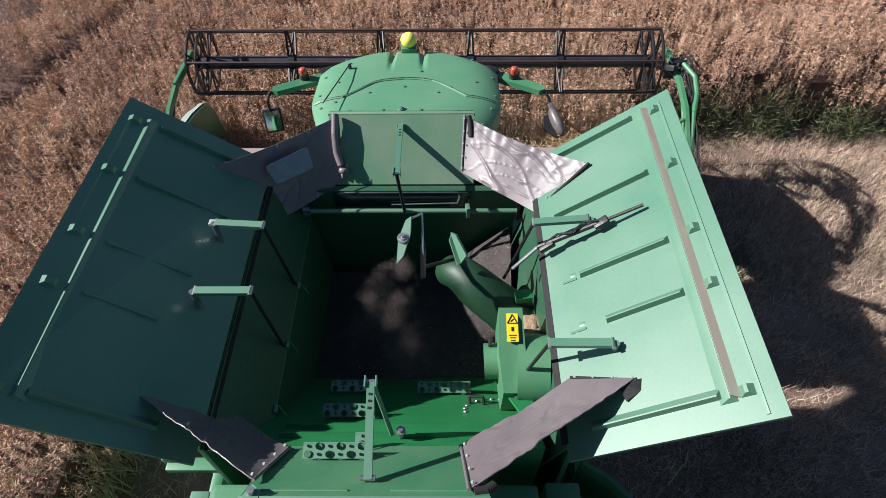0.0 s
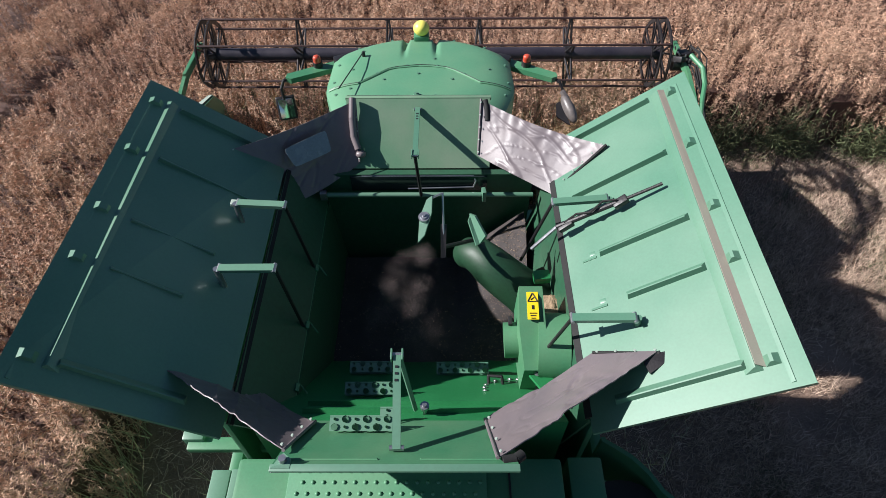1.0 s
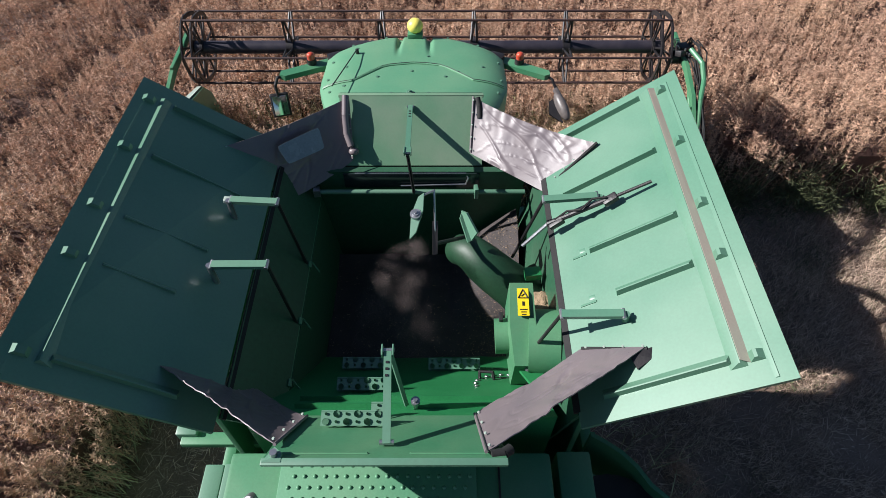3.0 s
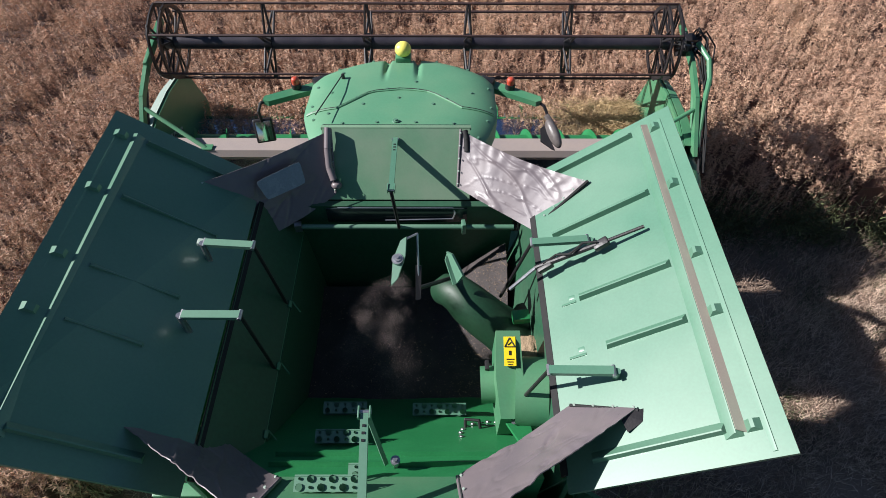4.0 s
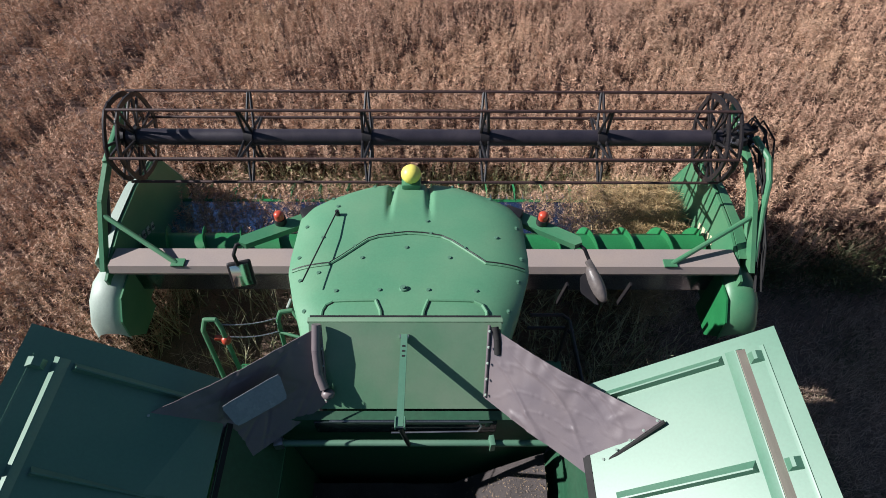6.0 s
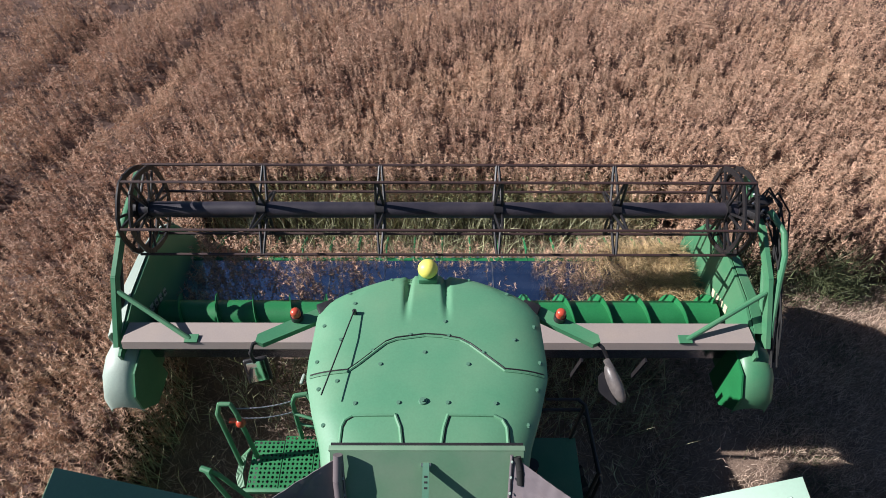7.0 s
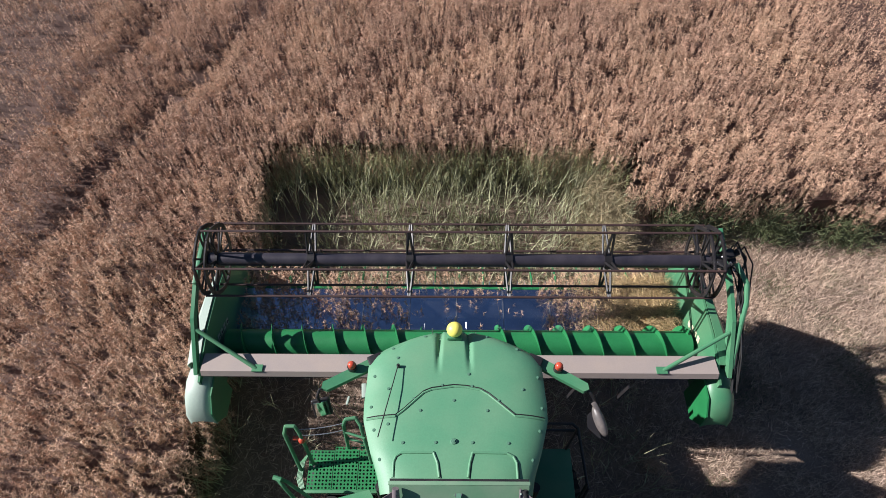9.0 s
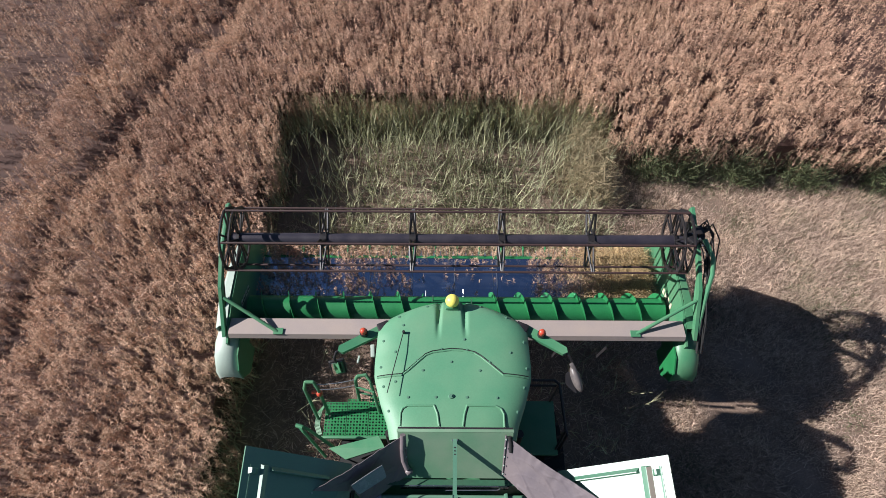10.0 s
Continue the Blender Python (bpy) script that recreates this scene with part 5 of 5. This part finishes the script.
    gear = part("gearbox_cover", bm, GREEN, combine, "green folded gearbox cover")
    lab = pose(0.845, -3.645, 4.175, 17, 0, 0)
    lab_m = lambda x, y, z: lab @ Vector((x, y, z))
    bm = B()
    slab(bm, [lab_m(-0.04, 0.10, 0.004), lab_m(-0.04, -0.10, 0.004), lab_m(0.04, -0.10, 0.004), lab_m(0.04, 0.10, 0.004)], 0.003)
    label = part("warning_label", bm, SIGN, gear, "yellow warning label with a triangle")
    bm = B()
    tri = [(-0.034, 0.03), (0.034, 0.03), (0.0, 0.092)]
    for (x0, y0), (x1, y1) in zip(tri, tri[1:] + tri[:1]):
        a, b = lab_m(x0, y0, 0.006), lab_m(x1, y1, 0.006)
        rod(bm, a, b, 0.004, 4)
    rod(bm, lab_m(-0.012, 0.042, 0.006), lab_m(0.01, 0.06, 0.006), 0.004, 4)
    box(bm, lab_m(0, -0.012, 0.006), (0.016, 0.03, 0.003), (17, 0, 0))
    for k in range(3):
        box(bm, lab_m(0, -0.055 - 0.018 * k, 0.006), (0.05 - 0.01 * k, 0.006, 0.003), (17, 0, 0))
    part("label_bars", bm, BLACK, label)
    for x, y, z in ((0.79, -3.52, 4.2), (0.9, -3.52, 4.2), (0.87, -4.03, 3.9)):
        share("bolt", BOLT, Matrix.Translation((x, y, z)), gear)
    # drum beside it
    bm = B()
    rod(bm, (0.90, -3.80, 3.88), (1.12, -3.82, 3.90), 0.245, 28)
    drum = part("auger_drum", bm, GREEN, combine, "green round auger housing")
    part("shaft_cover", rod(B(), (0.66, -3.74, 3.86), (0.92, -3.74, 3.88), 0.13, 24), GREEN, drum)
    for x in (1.04,):
        part("flange", rod(B(), (x, -3.81, 3.875), (x + 0.015, -3.81, 3.876), 0.252, 28), GREEN, drum)
    part("clip", box(B(), (0.70, -3.66, 4.0), (0.03, 0.07, 0.03), bevel=0.006), BLACK, drum)
    part("foot_plate", slab(B(), [(0.82, -4.02, 3.84), (0.98, -4.02, 3.84), (1.0, -4.28, 4.0), (0.92, -4.28, 4.0)], 0.02), BRIGHT, drum)
    part("guide_block", box(B(), (0.98, -3.22, 3.93), (0.13, 0.09, 0.07), (0, 0, 6), 0.012), BRIGHT, combine)


loading_auger()

# ---- header, lifted pose ----
HSX = 0.06          # the header sits a little to the right of the machine's middle
REEL = Vector((HSX, 1.57, 3.1))
TURNS = [(0.0, 146.0), (2.5, -34.0), (5.0, -246.0), (7.5, -417.0), (10.0, -592.0)]
REACH = [(0.0, 0.40), (2.6, 0.40), (4.0, 0.14), (5.0, 0.11), (6.0, 0.03), (7.5, 0.0), (9.0, 0.0), (10.0, -0.08)]


def disc_arm(q, a):
    """A cast arm of the reel's end disc: two tapering legs with an opening between them."""
    bm = B()
    for side in (-1, 1):
        box(bm, (0, 0, side * 0.042), (0.022, 0.40, 0.028), (side * 9, 0, 0), 0.004)
    box(bm, (0, 0.17, 0), (0.022, 0.05, 0.11), (0, 0, 0), 0.004)
    bmesh.ops.transform(bm, matrix=Matrix.Translation(q) @ Matrix.Rotation(a, 4, "X"), verts=bm.verts)
    return bm


def head():
    L, R = -3.46 + HSX, 3.46 + HSX
    bm = B()
    prism(bm, [(0.12, 2.44), (0.16, 2.52), (0.42, 2.50), (0.46, 2.42), (0.42, 2.34), (0.16, 2.36)], L, R)
    beam = part("beam", bm, GREYBEAM, header, "dusty grey top beam")
    bm = B()
    prism(bm, [(0.34, 2.40), (0.38, 2.40), (0.46, 1.75), (0.62, 1.55), (2.05, 1.50), (2.05, 1.47), (0.60, 1.50), (0.40, 1.72)], L - 0.05, R + 0.05)
    pan = part("pan", bm, PANSTEEL, header, "shiny steel header floor under cut crop")
    for k in range(9):
        part("pan_seam", box(B(), (L + 0.75 * (k + 0.6), 1.3, 1.531), (0.012, 1.4, 0.008)), STEEL, pan)
    # knife and crop lifters
    bm = B()
    box(bm, (HSX, 2.07, 1.49), (7.0, 0.05, 0.03))
    knife = part("knife_bar", bm, BRIGHT, header, "green cutter bar")
    bm = B()
    v0 = [(-0.022, 0, 0), (0.022, 0, 0), (0, 0.13, -0.01)]
    slab(bm, v0, 0.012)
    guard = finish("guard", bm, STEEL)
    for k in range(60):
        share("guard", guard, Matrix.Translation((L + 0.06 + k * 0.116, 2.09, 1.50)), knife)
    bm = B()
    pipe(bm, [(0, 0, 0), (0, 0.2, 0.0), (0, 0.5, -0.10)], 0.012, 6)
    pipe(bm, [(0, 0.5, -0.1), (0, 0.12, 0.1)], 0.01, 6)
    lifter = finish("crop_lifter", bm, BRIGHT)
    for k in range(17):
        share("crop_lifter", lifter, Matrix.Translation((L + 0.3 + k * 0.4, 2.05, 1.5)), knife)
    # auger with flights
    ay, az = 0.86, 1.92
    aug = part("auger", rod(B(), (L + 0.06, ay, az), (R - 0.06, ay, az), 0.205, 28), BRIGHT, header, "bright green feed auger with spiral flights")
    for s in (-1, 1):
        turns, step = 6.2, 26
        prev = None
        bm = B()
        n = int(turns * step)
        for k in range(n + 1):
            a = k / step * math.tau * s
            x = HSX + s * (0.55 + 2.8 * k / n)
            p = [bm.verts.new((x + dx, ay + math.cos(a) * r, az + math.sin(a) * r)) for r, dx in ((0.2, 0), (0.285, 0), (0.285, 0.010), (0.2, 0.010))]
            if prev:
                for i in range(4):
                    j = (i + 1) % 4
                    bm.faces.new((prev[i], prev[j], p[j], p[i]))
            prev = p
        part("flight", bm, BRIGHT, aug)
    for k in range(9):
        x = HSX - 0.5 + k * 0.125
        a = k * 1.3
        part("finger", rod(B(), (x, ay, az), (x, ay + 0.33 * math.cos(a), az + 0.33 * math.sin(a)), 0.01, 6), STEEL, aug)
    # end sheets: wall, slanted cover, divider point
    for s, mat in ((-1, WHITE), (1, GREEN)):
        x = HSX + 3.48 * s
        xo = HSX + 3.68 * s
        bm = B()
        prism(bm, [(0.05, 1.45), (0.05, 2.40), (0.3, 2.48), (0.7, 2.57), (1.3, 2.57), (1.8, 2.50), (2.05, 2.28), (2.35, 1.6), (2.3, 1.4)], x, x + 0.03 * s)
        end = part("end_sheet", bm, GREEN, header, "green header end wall")
        bm = B()
        rows = []
        for y, zt, w in ((0.30, 2.46, 0.20), (0.7, 2.56, 0.20), (1.3, 2.56, 0.16), (1.8, 2.49, 0.11), (2.07, 2.27, 0.06), (2.4, 1.6, 0.02)):
            rows.append([(x + 0.035 * s, y, zt + 0.03), (x + (0.035 + w * 0.6) * s, y, zt + 0.02), (x + (0.035 + w) * s, y, zt - 0.08), (x + (0.035 + w) * s, y, 1.42)])
        part("end_cover", thicken(loft(rows), 0.01), mat, end, "white plastic side cover" if s < 0 else "green side cover")
        # rounded tail piece behind the beam
        bm = B()
        rows = []
        for k in range(9):
            a = math.pi * k / 8
            rows.append([(xo + (-0.30 + 0.17 - 0.19 * math.cos(a)) * s, y, zz - 0.26 * (1 - math.sin(a)) * 0.5) for y, zz in ((0.34, 2.30), (0.12, 2.34), (-0.08, 2.27), (-0.26, 2.08), (-0.30, 1.85))])
        part("tail_cover", thicken(loft(rows), 0.012), WHITE if s < 0 else GREEN, end, "rounded tail cover" if s > 0 else "rounded white tail cover", smooth=60)
        part("tail_plate", prism(B(), [(0.3, 1.5), (0.3, 2.28), (-0.08, 2.24), (-0.27, 2.05), (-0.3, 1.8), (-0.1, 1.5)], xo - 0.31 * s, xo - 0.33 * s), BRIGHT if s > 0 else GREEN, end)
        # printed plate on the wall, unreadable
        bm = B()
        for k in range(4):
            box(bm, (x - 0.006 * s, 0.85 + 0.11 * k, 2.13 - 0.05 * k), (0.008, 0.075, 0.10), (-20, 0, 0))
        plate = part("scale_plate", bm, WHITE if s < 0 else PLATE, end, "small pale plates of a height scale")
        for k, digit in enumerate("5678" if s < 0 else ""):
            txt = bpy.data.curves.new("digit", "FONT")
            txt.body, txt.size, txt.align_x, txt.align_y, txt.extrude = digit, 0.085, "CENTER", "CENTER", 0.002
            holder = bpy.data.objects.new("digit", txt)
            g = B()
            g.from_mesh(holder.to_mesh())
            bpy.data.objects.remove(holder)
            m = Matrix(((0, 0, 1, x + 0.013), (0, 0.94, 0, 0.85 + 0.11 * k), (-1, -0.34, 0, 2.13 - 0.05 * k), (0, 0, 0, 1)))
            bmesh.ops.transform(g, matrix=m, verts=g.verts)
            part("digit", g, BLACK, plate)
        # reel arm, strut and cylinder
        ax = HSX + (3.62 if s > 0 else -3.54)
        bm = B()
        pts = [Vector((ax, 0.18, 2.42)), Vector((ax + 0.02 * s, 0.75, 2.9)), Vector((ax + 0.04 * s, 1.25, 3.08)), Vector((ax + 0.04 * s, 2.0, 3.22))]
        for a, b in zip(pts, pts[1:]):
            d = b - a
            m = Matrix.Translation((a + b) / 2) @ d.to_track_quat("Y", "Z").to_matrix().to_4x4()
            bmesh.ops.create_cube(bm, size=1, matrix=m @ Matrix.Diagonal((0.05, d.length + 0.04, 0.11, 1)))
        arm = part("reel_arm", bm, GREEN, header, "green reel arm")
        bm = B()
        rod(bm, (ax - 0.02 * s, 0.62, 2.82), (HSX + 2.72 * s, 0.20, 2.52), 0.028, 10)
        box(bm, (HSX + 2.7 * s, 0.2, 2.53), (0.14, 0.10, 0.02))
        part("brace", bm, GREEN, arm)
        part("cylinder", rod(B(), (ax + 0.05 * s, 0.3, 2.25), (ax + 0.05 * s, 0.95, 2.88), 0.035, 12), BLACK if s < 0 else GREEN, arm)
        rng = random.Random(4 + s)
        for k in range(5 if s > 0 else 0):
            j = lambda: rng.uniform(-0.05, 0.05)
            bm = pipe(B(), [(ax + 0.08 * s + j(), 0.02 + j(), 2.3), (ax + 0.1 * s + j(), 0.35 + j(), 2.62 + j()), (ax + 0.12 * s + j(), 0.8 + j(), 2.92 + j()), (ax + 0.1 * s + j(), 1.25 + j(), 3.2 + j()), (ax + 0.05 * s, 1.57, 3.18)], 0.011, 6)
            part("hose", bm, RUBBER, arm, "black hydraulic hose")
        if s > 0:
            g = B()
            pipe(g, [(ax + 0.03, 0.25, 2.5), (ax + 0.12, 0.7, 2.88), (ax + 0.2, 0.95, 3.05), (ax + 0.2, 1.15, 3.2), (ax + 0.1, 1.42, 3.28)], 0.035, 10)
            part("guard_tube", g, GREEN, arm)
            m = B()
            rod(m, (ax - 0.1, 1.57, 3.1), (ax + 0.16, 1.57, 3.1), 0.10, 18)
            box(m, (ax + 0.05, 1.6, 3.22), (0.16, 0.14, 0.1), (10, 0, 15), 0.02)
            box(m, (ax + 0.0, 1.75, 3.05), (0.1, 0.22, 0.06), (30, 0, 0), 0.01)
            box(m, (ax - 0.06, 1.42, 3.22), (0.10, 0.16, 0.08), (-15, 10, 30), 0.012)
            rod(m, (ax + 0.12, 1.62, 3.16), (ax + 0.22, 1.66, 3.20), 0.045, 12)
            part("reel_drive", m, BLACK, arm, "black hydraulic reel drive")
            for k in range(5):
                p0 = Vector((ax + 0.14 + j(), 1.64 + j(), 3.2))
                loop = [p0, p0 + Vector((0.10 + j(), 0.05 + j(), 0.10)), p0 + Vector((0.14 + j(), -0.18, 0.06 + j())), p0 + Vector((0.06 + j(), -0.42, -0.02)), p0 + Vector((0.02 + j(), -0.75 + j(), -0.22))]
                part("hose", pipe(B(), loop, 0.010, 6), RUBBER, arm, "looped black hydraulic hose")
            for k in range(6):
                q = Vector((ax + 0.02 + j(), 1.36 + 0.08 * k, 3.2 + j()))
                part("fitting", rod(B(), q, q + Vector((j(), j(), 0.05)), 0.012, 8), STEEL, arm)
        else:
            m = B()
            box(m, (ax - 0.03, 1.6, 3.16), (0.05, 0.9, 0.09), (8, 0, 0), 0.01)
            part("reel_bearing", m, GREEN, arm)
    # hitch bits seen behind the beam
    bm = B()
    box(bm, (-1.28 + HSX, -0.02, 2.3), (0.06, 0.2, 0.05), (0, 0, 5), 0.01)
    box(bm, (-1.5 + HSX, -0.12, 2.2), (0.03, 0.12, 0.04), (0, 0, -10), 0.01)
    part("hitch", bm, WHITE, beam)
    for x in (0.9, 1.6, 2.3):
        part("back_rib", box(B(), (x, 0.02, 2.2), (0.02, 0.05, 0.4), (0, 8, 0)), BLACK, beam)
    # reel: in its own space, turning about x
    reel = part("reel", rod(B(), (-3.45, 0, 0), (3.45, 0, 0), 0.094, 24), REELTUBE, header, "black six-bat pickup reel")
    r = 0.52
    spokes = [finish("spoke", rod(B(), (dx, 0.1, 0), (dx * 0.25, r, 0), 0.017, 6), BLACK) for dx in (-0.045, 0.045)]
    for x in (-2.04, -0.68, 0.68, 2.04):
        part("spider_hub", rod(B(), (x - 0.05, 0, 0), (x + 0.05, 0, 0), 0.115, 20), BLACK, reel)
        for k in range(6):
            for me in spokes:
                share("spoke", me, Matrix.Translation((x, 0, 0)) @ Matrix.Rotation(k * math.pi / 3, 4, "X"), reel)
    for x in (-3.40, 3.40):
        for dx in (-0.08, 0.06):
            bm = B()
            n = 36
            ring = []
            for k in range(n):
                a = k * math.tau / n
                ra = r * (0.98 - 0.05 * abs(math.sin(3 * a)))
                ring.append([bm.verts.new((x + dx + o, q * math.cos(a), q * math.sin(a))) for o, q in ((-0.01, ra + 0.01), (0.01, ra + 0.01), (0.01, ra - 0.05), (-0.01, ra - 0.05))])
            for k in range(n):
                for i in range(4):
                    j = (i + 1) % 4
                    bm.faces.new((ring[k][i], ring[k][j], ring[(k + 1) % n][j], ring[(k + 1) % n][i]))
            disc = part("end_disc", bm, BLACK, reel)
            part("disc_hub", rod(B(), (x + dx - 0.02, 0, 0), (x + dx + 0.02, 0, 0), 0.12, 20), BLACK, disc)
            for k in range(6):
                a = k * math.pi / 3 + (0.12 if dx > 0 else -0.1)
                q = Vector((x + dx, 0.31 * math.cos(a), 0.31 * math.sin(a)))
                part("disc_arm", disc_arm(q, a), BLACK, disc)
    tb = B()
    rod(tb, (-3.45, 0, 0), (3.45, 0, 0), 0.017, 8)
    bat = finish("bat", tb, RUSTBAR)
    tb = B()
    for k in range(58):
        x = -3.42 + k * 0.12
        pipe(tb, [(x, 0, 0), (x + 0.01, -0.02, -0.12), (x + 0.012, -0.06, -0.24)], 0.005, 4)
    tines = finish("tines", tb, RUSTBAR)
    for k in range(6):
        a = k * math.pi / 3
        share("bat", bat, Matrix.Translation((0, r * math.cos(a), r * math.sin(a))), reel)
    return reel


reel = head()


def cut_crop():
    """Cut plants lying on the header floor and hanging over the knife."""
    rng = np.random.default_rng(8)
    n = 760
    x = rng.uniform(-3.3, 3.4, n)
    keep = rng.random(n) < np.where(x > 1.4, 1.0, np.where(x < -1.6, 0.9, 0.14))
    x = x[keep]
    y = rng.uniform(1.1, 2.2, len(x))
    z = 1.62 + rng.uniform(0, 0.16, len(x)) + np.where(x > 1.2, 0.14, 0)
    lx, ly = -3.35 + 2.6 * rng.random(330) ** 1.5, rng.uniform(1.2, 2.35, 330)
    fx, fy = rng.uniform(-3.3, 3.3, 200), rng.uniform(1.98, 2.4, 200)
    x, y = np.concatenate([x, lx, fx]), np.concatenate([y, ly, fy])
    z = np.concatenate([z, rng.uniform(1.65, 1.95, 330), rng.uniform(1.55, 1.8, 200)])
    v1 = sprays(x + HSX, y, z, 2, 26, rng, 0.12)
    k = rng.uniform(0, 1, 9000) ** 0.7
    sx = 3.35 - np.clip(np.abs(rng.normal(0, 0.62, 9000)), 0, 3.2)
    sy = 1.15 + 1.0 * rng.random(9000)
    base = np.stack([sx + HSX, sy, 1.56 + 0.34 * k * np.clip(1.2 - np.abs(sy - 1.7), 0.1, 1)], 1)
    way = rng.normal(size=(9000, 3)) * (1, 1, 0.3)
    way /= np.linalg.norm(way, axis=1, keepdims=True)
    v2 = blades(base, way, rng.uniform(0.10, 0.36, 9000), rng.uniform(0.003, 0.007, 9000), rng)
    for nm, v, mat, lab in (("cut_crop", v1, CROP, "cut brown rapeseed lying on the header floor"), ("cut_straw", v2, GOLDSTRAW, "golden brown tangled straw heaped at the header end")):
        ob = new(nm, tri_mesh(nm, v, mat))
        ob.parent = header
        tagged(ob, lab, kind="stuff")


cut_crop()


# ---- what moves ----
def along(t, k):
    """The machine's place at t, from the rows of its drive."""
    for a, b in zip(DRIVE, DRIVE[1:]):
        if a[0] <= t <= b[0]:
            f = (t - a[0]) / (b[0] - a[0])
            return a[k] + (b[k] - a[k]) * f
    return DRIVE[-1][k]


LIFT = [(0.0, -12.0), (2.7, -12.0), (3.7, -1.0), (4.2, 0.0), (10.0, 0.0)]


def between(table, t):
    for (a, u), (b, v) in zip(table, table[1:]):
        if a <= t <= b:
            return u + (v - u) * (t - a) / (b - a)
    return table[-1][1]


def lift_at(t):
    return between(LIFT, t)


def motions():
    walk(combine, [(t, pose(x, y, 0)) for t, x, y in DRIVE])
    about = Matrix.Translation(PIVOT)
    times = sorted({r[0] for r in DRIVE} | {2.7, 3.0, 3.3, 3.6, 3.8})

    def header_pose(t):
        return pose(along(t, 1), along(t, 2), 0) @ about @ pose(0, 0, 0, lift_at(t)) @ about.inverted()

    walk(header, [(t, header_pose(t)) for t in times])
    # the reel turns steadily, and stands further out while the header is down
    rows = []
    for k in range(21):
        t = k * 0.5
        rows.append((t, pose(REEL.x, REEL.y + between(REACH, t), REEL.z) @ pose(0, 0, 0, between(TURNS, t) - lift_at(t))))
    walk(reel, rows)
    walk(spray, [(k * 0.25, pose(0.02 * math.sin(k * 1.7), 0.02 * math.cos(k * 2.3), 0.05 * math.sin(k * 2.9))) for k in range(41)])
    # each clump stands until the knife reaches it, then falls in and goes through the feeder into the machine
    grid = [k * 0.1 for k in range(0, 101)]
    for ob, cx, cy in CLUMPS:
        cut = 10.0
        for t in grid:
            w = lift_at(t) / -12.0
            if along(t, 2) + 2.05 - 0.12 * w > cy - 0.05:
                cut = t
                break
        cut = min(cut, 4.0)
        here = pose(cx, cy, 0)
        x = lambda t: along(t, 1)
        y = lambda t: along(t, 2)
        a, b, c, d = cut + 0.35, cut + 0.8, cut + 1.3, cut + 1.9
        rows = [(0.0, here)]
        if cut > 0.05:
            rows.append((cut, here))
        rows.append((a, pose(cx, y(a) + 1.7, 0.55, 35)))
        rows.append((b, pose(cx * 0.8, y(b) + 1.9, 1.05, 70)))
        rows.append((c, pose(cx * 0.08, y(c) + 0.4, 1.5, 80)))
        e = min(d, 9.9)
        rows.append((e, pose(x(e), y(e) - 2.6, 2.0, 85)))
        for t in (6.0, 7.5, 10.0):
            if t > e + 0.3:
                rows.append((t, pose(x(t), y(t) - 2.6, 2.0, 85)))
        walk(ob, rows)


motions()
